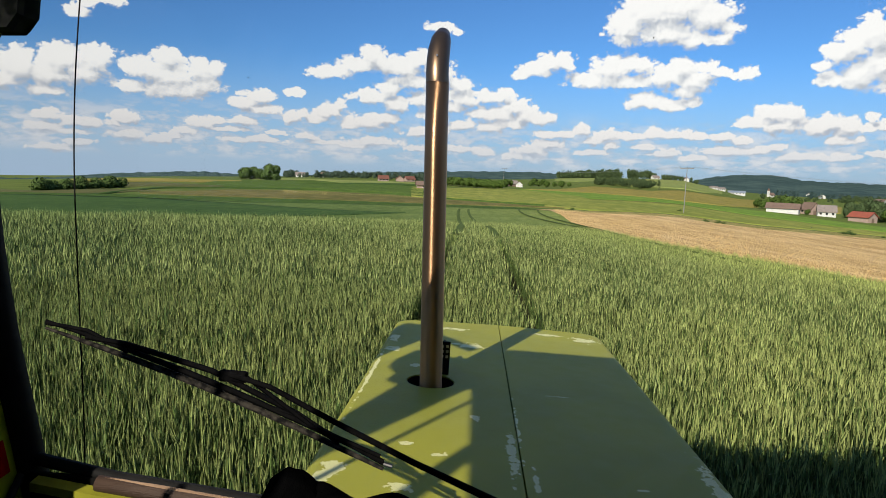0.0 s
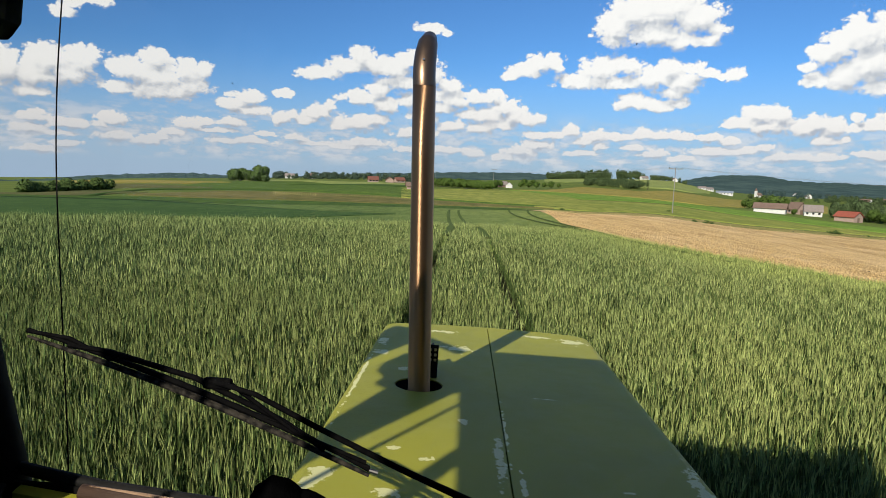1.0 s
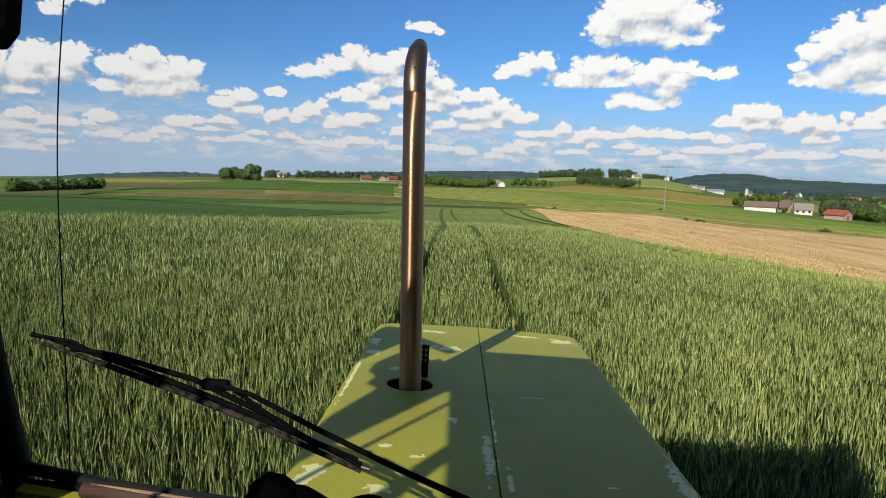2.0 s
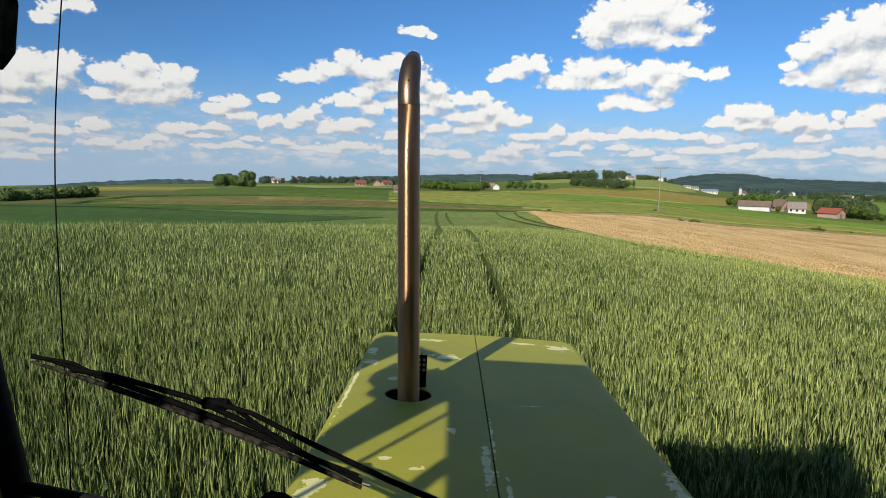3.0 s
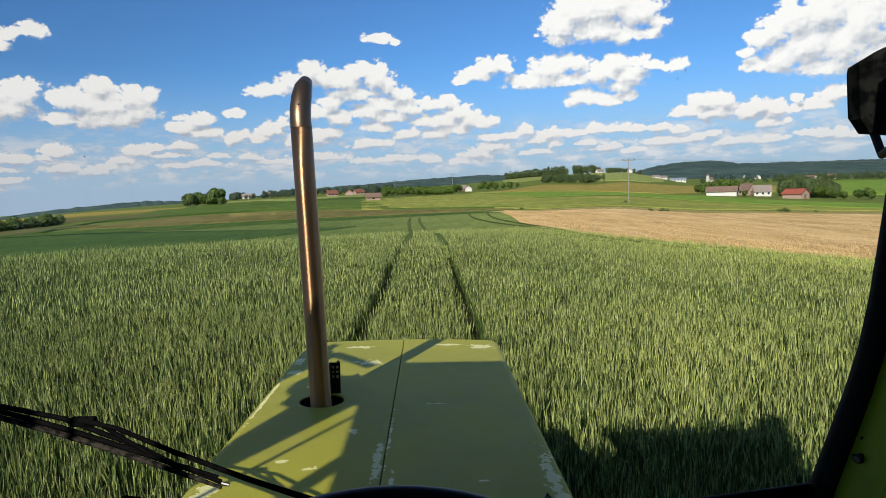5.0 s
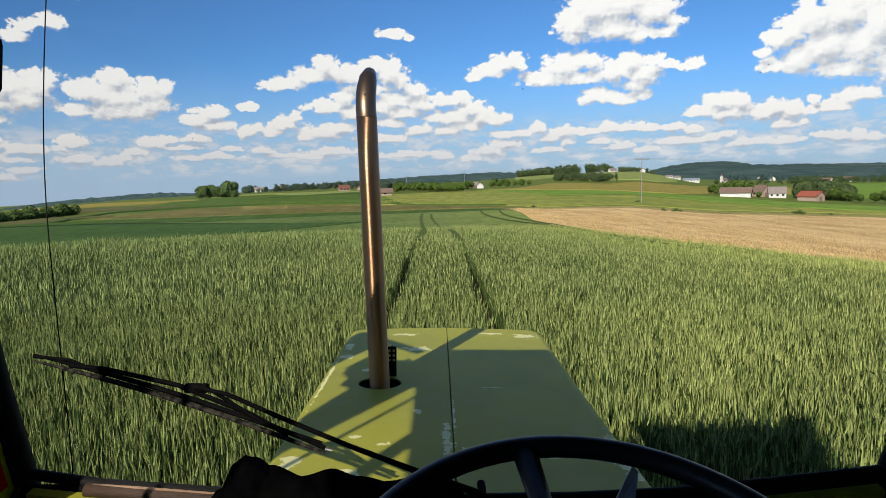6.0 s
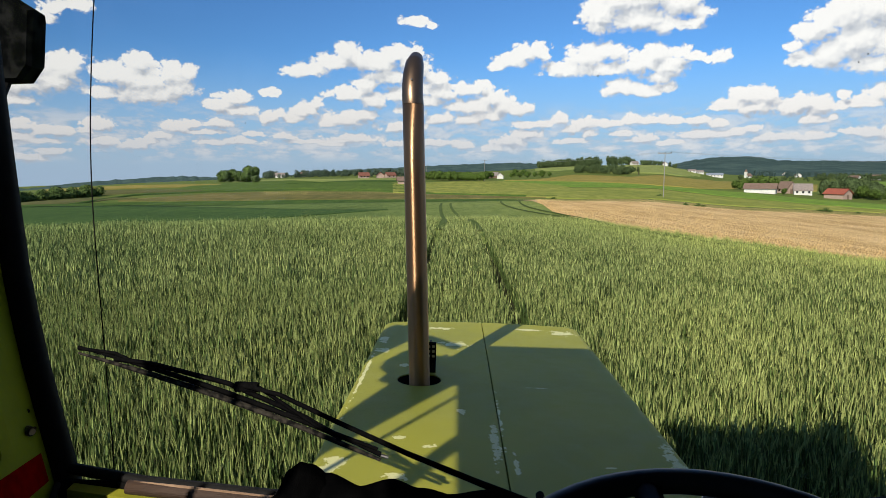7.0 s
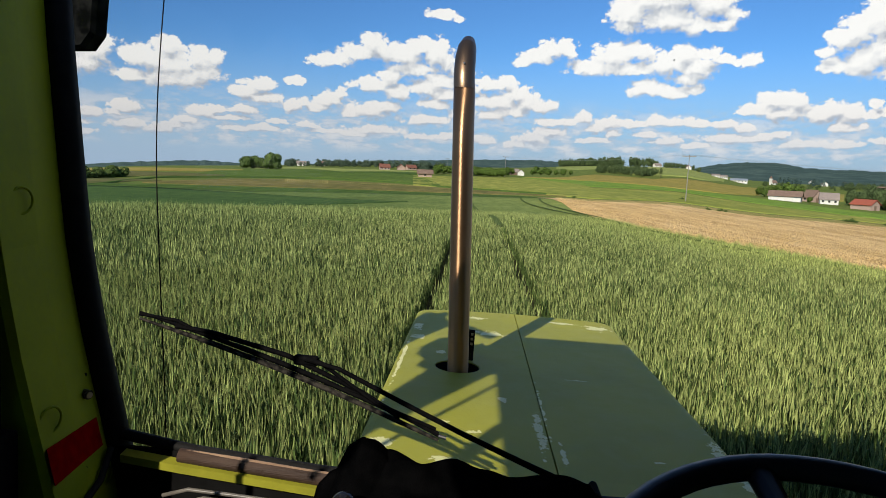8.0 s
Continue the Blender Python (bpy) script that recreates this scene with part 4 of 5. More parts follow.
def settle(thing, b, d, turn, label, category="house", lift=0.0, size=1.0):
    """Sets a building on the land, turned by degrees."""
    thing.matrix_basis = Matrix.Translation(spot_at(b, d, lift)) @ Matrix.Rotation(radians(turn), 4, "Z") @ Matrix.Diagonal((size, size, size, 1))
    return tagged(thing, label, category)


# the farm in the dip
settle(gable_house("barn", 16.5, 8.0, 2.9, 2.6, WALL_WHITE, ROOF_BROWN, 0, 0.7), 25.6, 345, -32, "long low white barn with a grey-brown roof", "barn", 0, 0.84)
settle(gable_house("farmhouse", 9, 8, 2.9, 3.4, WALL_WHITE, ROOF_GREY, 3, 0.5), 28.6, 350, -24, "white farmhouse with a steep grey roof", "house", 0, 0.84)
settle(gable_house("stable", 6.5, 5.5, 2.6, 3.2, WALL_PINK, ROOF_BROWN, 2, 0.5), 27.45, 365, -70, "small brown-roofed stable behind the barn", "stable")
settle(gable_house("shed", 10, 7.5, 2.7, 2.3, WALL_PINK, ROOF_RED, 0, 0.6), 31.0, 318, -62, "wooden shed with a bright red tin roof", "shed", 0, 0.84)
farm_tree = tree(9.0, 4.8, 10, 1900, LEAF_LIGHT, 0.08)
tagged(farm_tree, "tall bright green tree behind the barn", "tree", "trees round the farm")
stand(farm_tree, 25.9, 385)
for b, d, sz in ((25.2, 388, 0.85), (26.4, 392, 0.9), (24.1, 378, 0.55), (23.7, 384, 0.6), (24.5, 392, 0.7), (27.3, 338, 0.36), (32.6, 330, 0.7), (33.4, 326, 0.55), (34.2, 312, 0.45), (35.2, 318, 0.5), (35.9, 310, 0.6)):
    again(farm_tree, b, d, b * 7, sz)

# the village
settle(gable_house("village_house", 7, 5.5, 1.8, 2.2, WALL_PINK, TILE_RED, 3), -8.6, 455, 20, "village house with a red tiled roof")
settle(gable_house("village_house", 9, 5.5, 1.8, 2.2, WALL_PINK, TILE_RED, 3), -7.1, 470, 100, "long village house with a red tiled roof")
settle(gable_house("village_house", 7, 5.5, 1.8, 2.0, WALL_PINK, TILE_RED, 2), -6.2, 480, 30, "white village house with a red tiled roof")
settle(gable_house("village_house", 7, 6, 2.4, 2.2, WALL_WHITE, ROOF_BROWN, 2), -14.1, 600, 10, "distant white house with a brown roof")
settle(gable_house("village_house", 8, 6, 2.4, 2.0, WALL_WHITE, ROOF_GREY, 2), -16.0, 600, 15, "distant white house with a grey roof")
settle(gable_house("field_hut", 6.5, 5, 2.0, 1.5, WALL_PINK, ROOF_BROWN, 1, 0.7), -4.9, 304, 8, "small field hut with a brown roof", "hut")
settle(gable_house("white_house", 5, 4.6, 2.0, 1.9, WALL_WHITE, ROOF_GREY, 2), 3.85, 455, 84, "white gabled house at the orchard's end")
settle(gable_house("dark_barn", 7, 6, 2.0, 2.2, ROOF_BROWN, ROOF_GREY, 0), 3.2, 474, 15, "dark wooden barn beside the white house", "barn")
for b, turn, long in ((15.6, 20, 9), (16.35, 80, 7), (18.1, 85, 8)):
    settle(gable_house("hilltop_house", long, 5.5, 2.4, 2.3, WALL_WHITE, ROOF_GREY if long > 8 else ROOF_BROWN, 2), b, 815, turn, "small white house on the hilltop")
settle(gable_house("hall", 9, 7, 2.4, 1.4, WALL_WHITE, ROOF_GREY, 4), 20.85, 780, 0, "white industrial hall in the valley", "hall")
settle(gable_house("hall", 18, 9, 2.7, 1.8, WALL_WHITE, ROOF_BLUE, 5), 22.1, 800, -20, "long white hall with a blue-grey roof", "hall")
settle(gable_house("hall", 8, 6, 1.9, 1.3, WALL_WHITE, ROOF_GREY, 2), 20.3, 770, -10, "small white hall in the valley", "hall")
church = settle(gable_house("church", 8, 5.5, 3, 3, WALL_WHITE, ROOF_BROWN, 3), 24.65, 950, 25, "white village church with a pointed tower", "church")
part("tower", box(bmesh.new(), -6.2, -3.6, -1.3, 1.3, -1, 8.5), WALL_WHITE, church)
bm = bmesh.new()
peak = bm.verts.new((-4.9, 0, 12.5))
foot = [bm.verts.new(p) for p in ((-6.4, -1.5, 8.5), (-3.4, -1.5, 8.5), (-3.4, 1.5, 8.5), (-6.4, 1.5, 8.5))]
for k in range(4):
    bm.faces.new((foot[k], foot[(k + 1) % 4], peak))
bm.faces.new(foot[::-1])
part("spire", bm, ROOF_BROWN, church)
for b, d in ((28.2, 1150), (29.5, 1300), (27.3, 1250), (32.0, 780), (33.4, 1000)):
    settle(gable_house("valley_house", 11, 8, 3.5, 3.5, WALL_WHITE, ROOF_BROWN, 2), b, d, b * 9, "far white house across the valley")

# ---- power poles ----
def power_pole(height, b, d, turn):
    thing = new("power_pole")
    part("mast", tube(bmesh.new(), [(0, 0, -0.5), (0, 0, height * 0.5), (0, 0, height)], [0.15, 0.12, 0.09], 10), POLE_GREY, thing)
    part("crossarm", box(bmesh.new(), -1.9, 1.9, -0.09, 0.09, height - 0.35, height - 0.13, 0.01), POLE_GREY, thing)
    for x in (-1.75, 0.0, 1.75):
        part("insulator", tube(bmesh.new(), [(x, 0, height - 0.15), (x, 0, height + 0.22)], 0.07, 8), DARK, thing)
    thing.matrix_basis = Matrix.Translation(spot_at(b, d)) @ Matrix.Rotation(radians(turn), 4, "Z")
    tops = [thing.matrix_basis @ Vector((x, 0, height + 0.2)) for x in (-1.75, 0.0, 1.75)]
    tagged(thing, "grey power pole with a crossarm and insulators", "power pole", "power poles across the fields")
    return tops


near_tops = power_pole(13.4, 18.1, 196, -18)
far_tops = power_pole(12.6, 2.4, 400, -35)
side_tops = power_pole(12.6, 60, 210, -40)
back_tops = power_pole(10, -2.9, 520, -35)
for a, b in ((near_tops, far_tops), (near_tops, side_tops)):
    for p, q in zip(a, b):
        n = 12
        sagged = [p + (q - p) * (k / n) - Vector((0, 0, 2.2 * 4 * (k / n) * (1 - k / n))) for k in range(n + 1)]
        part("power_line", tube(bmesh.new(), sagged, 0.014, 5), CHROME)
for ob in [o for o in scene.objects if o.name.startswith("power_line")]:
    tagged(ob, "thin overhead power line", "power line", "power lines")

# tufts along the field edges
tuft = bush("grass_tuft", 0.9, 1.1, 260, LEAF)
tagged(tuft, "dark grassy tuft at the edge of the stubble", "tuft", "tufts in the fields")
stand(tuft, 17.8, 205)
for b, d, sz in ((19.9, 155, 0.8), (20.9, 156, 0.9), (21.3, 157, 0.7), (30.3, 178, 1.3), (29.9, 179, 1.0), (32.4, 180, 0.7), (8.7, 158, 0.8)):
    again(tuft, b, d, b * 3, sz)


# ---- the tractor ----
tractor = new("tractor")
tractor.matrix_world = SLOPE
tagged(tractor, "old lime-green tractor with a tall exhaust pipe in a cereal field", "tractor")
HOOD_Z, HOOD_FRONT = 1.9, 3.35


def hood_half(x0, x1, outer, hole=None):
    """Half of the hood: sheet-metal top with a rounded outer front corner and a folded side, and a hole for the exhaust."""
    bm = bmesh.new()
    r, cuts, y0, y1 = 0.07, 8, 1.24, HOOD_FRONT
    bow = lambda x: -0.05 * (x / 0.52) ** 2
    if outer < 0:
        line = [(x0, y0)]
        line += [(x0 + r + r * math.cos(a), y1 - r + r * math.sin(a)) for a in (math.pi - k * math.pi / 2 / cuts for k in range(cuts + 1))]
        line += [(x0 + (x1 - x0) * f, y1) for f in (0.4, 0.6, 0.8)] + [(x1, y1), (x1, y0)]
    else:
        line = [(x0, y0), (x0, y1)] + [(x0 + (x1 - x0) * f, y1) for f in (0.2, 0.4, 0.6)]
        line += [(x1 - r + r * math.cos(a), y1 - r + r * math.sin(a)) for a in (math.pi / 2 - k * math.pi / 2 / cuts for k in range(cuts + 1))]
        line += [(x1, y0)]
    line = [(x, y + (bow(x) if y > 2 else 0)) for x, y in line]
    rings = []
    for inset, z in ((0.0, 1.2), (0.0, HOOD_Z - 0.035), (0.006, HOOD_Z - 0.015), (0.018, HOOD_Z - 0.004), (0.034, HOOD_Z)):
        ring = []
        for x, y in line:
            at_seam = abs(x) < 0.01
            dx = 0 if at_seam else math.copysign(inset, x)
            ring.append(bm.verts.new((x - dx, y - (inset if y > 2 else 0), z)))
        rings.append(ring)
    n = len(line)
    for a, b in zip(rings, rings[1:]):
        for k in range(n):
            bm.faces.new((a[k], a[(k + 1) % n], b[(k + 1) % n], b[k]))
    top = [bm.edges.get((rings[-1][k], rings[-1][(k + 1) % n])) for k in range(n)]
    if hole:
        cx, cy, rx, ry = hole
        rim = [bm.verts.new((cx + rx * math.cos(a), cy + ry * math.sin(a), HOOD_Z)) for a in (2 * math.pi * k / 40 for k in range(40))]
        rim_edges = [bm.edges.new((rim[k], rim[(k + 1) % 40])) for k in range(40)]
        bmesh.ops.triangle_fill(bm, edges=top + rim_edges, use_beauty=True)
        lip = [bm.verts.new((v.co.x, v.co.y, HOOD_Z - 0.03)) for v in rim]
        for k in range(40):
            bm.faces.new((rim[k], rim[(k + 1) % 40], lip[(k + 1) % 40], lip[k]))
    else:
        bmesh.ops.triangle_fill(bm, edges=top, use_beauty=True)
    return bm


hood_left = part("hood_panel", hood_half(-0.545, -0.0022, -1, (-0.287, 2.235, 0.088, 0.082)), HOOD_GREEN, tractor, "faded lime-green hood half with flaked paint and an exhaust hole")
hood_right = part("hood_panel", hood_half(0.0022, 0.532, 1), HOOD_GREEN, tractor, "faded lime-green hood half with flaked paint")
bm = bmesh.new()
rounds = [[bm.verts.new((-0.287 + 0.0855 * math.cos(a), 2.235 + 0.0795 * math.sin(a), HOOD_Z - dz)) for a in (2 * math.pi * k / 40 for k in range(40))] for dz in (0.004, 0.09)]
for k in range(40):
    bm.faces.new((rounds[0][k], rounds[0][(k + 1) % 40], rounds[1][(k + 1) % 40], rounds[1][k]))
part("hole_liner", bm, BLACK, hood_left, "black liner of the exhaust hole", True)
part("engine_bay", box(bmesh.new(), -0.46, 0.46, 1.3, 3.2, 0.9, 1.75), BLACK, tractor)
bm = box(bmesh.new(), -0.53, 0.53, 3.26, 3.36, 0.95, 1.845, 0.02)
part("grille", bm, DARK, tractor, "dark front grille")
for side in (-1, 1):
    part("skirt", box(bmesh.new(), side * 0.49 - 0.015, side * 0.49 + 0.015, 1.3, 3.25, 0.95, 1.19, 0.004), HOOD_GREEN, tractor)


def wheel(x, y, r, width):
    """A tractor tyre with lugs on a green rim."""
    hub_at = Vector((x, y, r))
    bm = bmesh.new()
    prof = [(-0.5, 0.62), (-0.5, 0.9), (-0.38, 0.985), (0, 1.0), (0.38, 0.985), (0.5, 0.9), (0.5, 0.62)]
    rings = []
    for k in range(40):
        a = 2 * math.pi * k / 40
        rings.append([bm.verts.new(hub_at + Vector((w * width, r * q * math.cos(a), r * q * math.sin(a)))) for w, q in prof])
    for k in range(40):
        a, b = rings[k], rings[(k + 1) % 40]
        for j in range(len(prof) - 1):
            bm.faces.new((a[j], a[j + 1], b[j + 1], b[j]))
    tyre = part("tyre", bm, BLACK, None, smooth=True)
    bm = bmesh.new()
    for q, w in ((0.62, 0.3),):
        rim = [[bm.verts.new(hub_at + Vector((s * width * w, r * q * math.cos(a), r * q * math.sin(a)))) for a in (2 * math.pi * k / 32 for k in range(32))] for s in (-1, 1)]
        for k in range(32):
            bm.faces.new((rim[0][k], rim[0][(k + 1) % 32], rim[1][(k + 1) % 32], rim[1][k]))
        bm.faces.new(rim[0])
        bm.faces.new(rim[1])
    disc = part("rim", bm, CAB_GREEN, None)
    holder = new("wheel")
    holder.parent = tractor
    tyre.parent = disc.parent = holder


for side in (-1, 1):
    wheel(side * 0.86, 2.75, 0.52, 0.30)
    wheel(side * 0.88, 0.05, 0.78, 0.42)
part("axle", tube(bmesh.new(), [(-0.86, 2.75, 0.52), (0.86, 2.75, 0.52)], 0.06, 10), BLACK, tractor)
part("axle", tube(bmesh.new(), [(-0.88, 0.05, 0.78), (0.88, 0.05, 0.78)], 0.09, 10), BLACK, tractor)
part("chassis", box(bmesh.new(), -0.3, 0.3, -0.8, 3.2, 0.6, 1.02, 0.02), BLACK, tractor)

# exhaust stack: straight tube, weld ring, cut bend
lean = lambda f: (-0.284 - 0.052 * f, 2.2 + 0.02 * f, 1.9 + 1.07 * f)
straight = [(-0.284, 2.2, 1.72)] + [lean(f) for f in (0.0, 0.25, 0.5, 0.75, 1.0)]
bend = [lean(0.96), lean(1.0), (-0.339, 2.224, 3.0), (-0.341, 2.238, 3.043), (-0.341, 2.262, 3.088), (-0.339, 2.295, 3.132), (-0.336, 2.332, 3.164)]
pipe = part("exhaust_pipe", tube(bmesh.new(), straight, 0.0405, 32), STEEL, tractor, "tall brushed stainless exhaust pipe", True)
part("bent_tip", tube(bmesh.new(), bend, [0.0398, 0.0404, 0.0402, 0.040, 0.0395, 0.036, 0.026], 32), TIP_STEEL, pipe, "bent exhaust tip", True)
collar = [Vector(lean(1.0)) + Vector((0.0405 * math.cos(a), 0.0405 * math.sin(a), 0)) for a in (2 * math.pi * k / 40 for k in range(40))]
part("weld_ring", tube(bmesh.new(), collar, 0.0008, 8, True), TIP_STEEL, pipe, smooth=True)
part("clamp_bolt", tube(bmesh.new(), [(-0.342, 2.194, 3.06), (-0.343, 2.205, 3.06)], 0.0035, 8), CHROME, pipe)
bracket = part("heat_shield", box(bmesh.new(), -0.268, -0.262, 2.27, 2.335, 1.8, 2.03, 0.001), BLACK, tractor, "black perforated heat shield beside the exhaust")
part("engine_shroud", box(bmesh.new(), -0.44, -0.14, 2.02, 2.40, 1.80, 1.83), BLACK, bracket)
bm = bmesh.new()
side_form = [(2.342, 2.010), (2.42, 2.008), (2.48, 2.000), (2.485, 1.985), (2.43, 1.90), (2.42, 1.85), (2.342, 1.85)]
faces_of = [[bm.verts.new((x, y, z)) for y, z in side_form] for x in (-0.256, -0.250)]
bm.faces.new(faces_of[0])
bm.faces.new(faces_of[1][::-1])
for k in range(len(side_form)):
    n = (k + 1) % len(side_form)
    bm.faces.new((faces_of[0][k], faces_of[0][n], faces_of[1][n], faces_of[1][k]))
part("shield_plate", bm, BLACK, bracket)
part("shield_flange", box(bmesh.new(), -0.268, -0.226, 2.332, 2.338, 1.8, 2.028), BLACK, bracket)
for row in range(3):
    for col in range(2):
        x = -0.255 + col * 0.018
        part("punched_slot", box(bmesh.new(), x - 0.005, x + 0.005, 2.329, 2.3325, 1.965 + row * 0.02, 1.975 + row * 0.02), CHROME, bracket)

# ---- cab ----
GLASS_Z = (1.6, 1.936, 2.186, 2.395, 2.599, 2.876, 3.2)
GLASS_X = (1.0, 1.079, 1.14, 1.18, 1.202, 1.228, 1.25)


def glass_x(z, side=-1):
    """Half the windscreen's width at a height; it widens more on the far side from the door."""
    return float(np.interp(z, GLASS_Z, GLASS_X)) + (float(np.interp(z, (1.9, 2.3, 2.9), (0.0, 0.04, 0.05))) if side > 0 else 0.0)


def pillar_place(side, u, z, proud=0.0):
    """A place on the inner face of a front pillar: u runs from the windscreen back."""
    x = glass_x(z, side) + 0.035 - 0.05 * u
    return Vector((side * (x - proud), 1.255 - 0.3 * u - proud * 0.2, z))


levels = np.linspace(1.55, 3.2, 16)
for side in (-1, 1):
    bm = bmesh.new()
    rings = []
    for z in levels:
        a, b = pillar_place(side, 0.0, z), pillar_place(side, 0.84, z)
        out_a, out_b = a + Vector((side * 0.09, 0.03, 0)), b + Vector((side * 0.12, 0.0, 0))
        soft_b = b + Vector((side * 0.012, -0.012, 0))
        rings.append([bm.verts.new(p) for p in (a, a * 0.5 + b * 0.5 + Vector((-side * 0.004, 0, 0)), b, soft_b, out_b, out_a)])
    for a, b in zip(rings, rings[1:]):
        for k in range(6):
            bm.faces.new((a[k], a[(k + 1) % 6], b[(k + 1) % 6], b[k]))
    bm.faces.new(rings[0])
    bm.faces.new(rings[-1])
    pillar = part("front_pillar", bm, CAB_GREEN, tractor, "lime-green sheet-metal cab pillar")
    # rubber seal round the windscreen
    bm = bmesh.new()
    rings = []
    for z in levels:
        x = glass_x(z, side)
        rings.append([bm.verts.new((side * q, y, z)) for q, y in ((x, 1.3), (x - 0.002, 1.275), (x + 0.012, 1.252), (x + 0.04, 1.25), (x + 0.05, 1.3), (x + 0.03, 1.32))])
    for a, b in zip(rings, rings[1:]):
        for k in range(6):
            bm.faces.new((a[k], a[(k + 1) % 6], b[(k + 1) % 6], b[k]))
    part("window_seal", bm, BLACK, pillar, "black rubber windscreen seal", True)
    for u, z, r in ((0.58, 2.525, 0.028), (0.70, 2.075, 0.028), (0.18, 1.88, 0.024)):
        at = pillar_place(side, u, z, 0.004)
        bm = bmesh.new()
        turn = [at + Vector((0, math.cos(a) * r, math.sin(a) * r)) - Vector((side * 0.008 * math.cos(a) * r / 0.05, 0, 0)) for a in (2 * math.pi * k / 20 for k in range(20))]
        tube(bm, turn, 0.0028, 6, True)
        part("pressed_ring", bm, CAB_GREEN, pillar, smooth=True)
    at = pillar_place(side, 0.17, 2.075)
    bm = tube(bmesh.new(), [at, at + Vector((-side * 0.016, -0.008, 0))], 0.011, 12)
    screw = part("screw", bm, DARK, pillar, "dark screw with a bright washer")
    part("washer", tube(bmesh.new(), [at + Vector((-side * 0.016, -0.008, 0)), at + Vector((-side * 0.019, -0.0095, 0))], 0.0075, 12), CHROME, screw)
    for u, z in ((0.10, 2.112), (0.08, 2.068), (0.40, 1.93)):
        at = pillar_place(side, u, z)
        part("drilled_hole", tube(bmesh.new(), [at, at + Vector((-side * 0.0015, -0.0008, 0))], 0.005, 10), BLACK, pillar)
    # red reflector on one side, a printed table on the other
    if side < 0:
        bm = bmesh.new()
        corners = [pillar_place(side, u, z, 0.007) for u, z in ((0.83, 2.03), (0.11, 2.012), (0.11, 1.945), (0.83, 1.955))]
        back = [c + Vector((side * 0.002, 0, 0)) for c in corners]
        v = [bm.verts.new(c) for c in corners + back]
        for f in ((0, 1, 2, 3), (7, 6, 5, 4), (0, 4, 5, 1), (1, 5, 6, 2), (2, 6, 7, 3), (3, 7, 4, 0)):
            bm.faces.new([v[k] for k in f])
        part("reflector", bm, RED_STICKER, pillar, "dark red rectangular reflector sticker")
    else:
        for k in range(5):
            a, b = pillar_place(side, 0.55, 2.02 + k * 0.035, 0.002), pillar_place(side, 0.80, 2.02 + k * 0.035, 0.002)
            part("printed_line", tube(bmesh.new(), [a, b], 0.0012, 4), INK, pillar)
        for u in (0.55, 0.63, 0.72, 0.80):
            a, b = pillar_place(side, u, 2.02, 0.002), pillar_place(side, u, 2.16, 0.002)
            part("printed_line", tube(bmesh.new(), [a, b], 0.0012, 4), INK, pillar)

# rest of the cab shell
# unseen roof, its outline cut to place the shadow edges on hood and pipe
bm = bmesh.new()
roof_edge = [(-1.042, -0.9), (1.16, -0.9), (1.16, 0.83), (-0.93, 0.81), (-1.042, 0.66)]
sheets = [[bm.verts.new((x, y, z)) for x, y in roof_edge] for z in (3.2, 3.26)]
bm.faces.new(sheets[0][::-1])
bm.faces.new(sheets[1])
for k in range(5):
    bm.faces.new((sheets[0][k], sheets[0][(k + 1) % 5], sheets[1][(k + 1) % 5], sheets[1][k]))
bmesh.ops.bevel(bm, geom=bm.edges[:], offset=0.012, segments=2, affect="EDGES", profile=0.5)
roof = part("roof", bm, SEAT_DARK, tractor)
# unseen panel added to keep overhead light off the pillars
part("roof_front", box(bmesh.new(), -0.12, 1.16, 0.834, 1.3, 3.2, 3.26, 0.015), SEAT_DARK, roof)
part("rear_wall", box(bmesh.new(), -1.15, 1.15, -0.98, -0.94, 1.05, 3.2), SEAT_DARK, tractor)
part("door", box(bmesh.new(), -1.17, -1.13, -0.9, 0.985, 1.55, 2.08, 0.008), SEAT_DARK, tractor)
part("side_wall", box(bmesh.new(), 1.13, 1.17, -0.9, 0.985, 1.55, 3.2, 0.008), SEAT_DARK, tractor)
for side in (-1, 1):
    post_x = side * 1.13
    part("door_frame", box(bmesh.new(), side * 1.215 - 0.06, side * 1.215 + 0.06, 0.80, 0.975, 1.6, 2.74, 0.01), SEAT_DARK, tractor)
    # thin unseen post and rail added to cast narrow shadows on sill and hood
    part("door_post", tube(bmesh.new(), [(post_x, 0.46, 1.1), (post_x, 0.45, 2.5), (post_x, 0.42, 2.75)], 0.009, 8), SEAT_DARK, tractor)
    part("grab_rail", tube(bmesh.new(), [(post_x, 0.09, 2.68), (post_x, 0.06, 2.8), (post_x, 0.03, 2.95), (post_x, -0.07, 3.36)], 0.009, 8), BLACK, tractor)
    part("rear_post", box(bmesh.new(), side * 1.1 - 0.05, side * 1.1 + 0.05, -0.9, -0.8, 1.1, 3.22, 0.01), CAB_GREEN, tractor)
    part("side_panel", box(bmesh.new(), side * 1.13 - 0.03, side * 1.13 + 0.03, -0.9, 1.0, 1.05, 1.55, 0.01), CAB_GREEN, tractor)
    # unseen tube added by the roof corner for its shadow
    part("roof_rail", tube(bmesh.new(), [(side * 1.24, 1.1, 3.19), (side * 1.06, 0.78, 3.24)], 0.025, 8), CAB_GREEN, tractor)
# unseen sheet and bar by the roof's door-side edge, shaped to cast the hood's shadows
bm = bmesh.new()
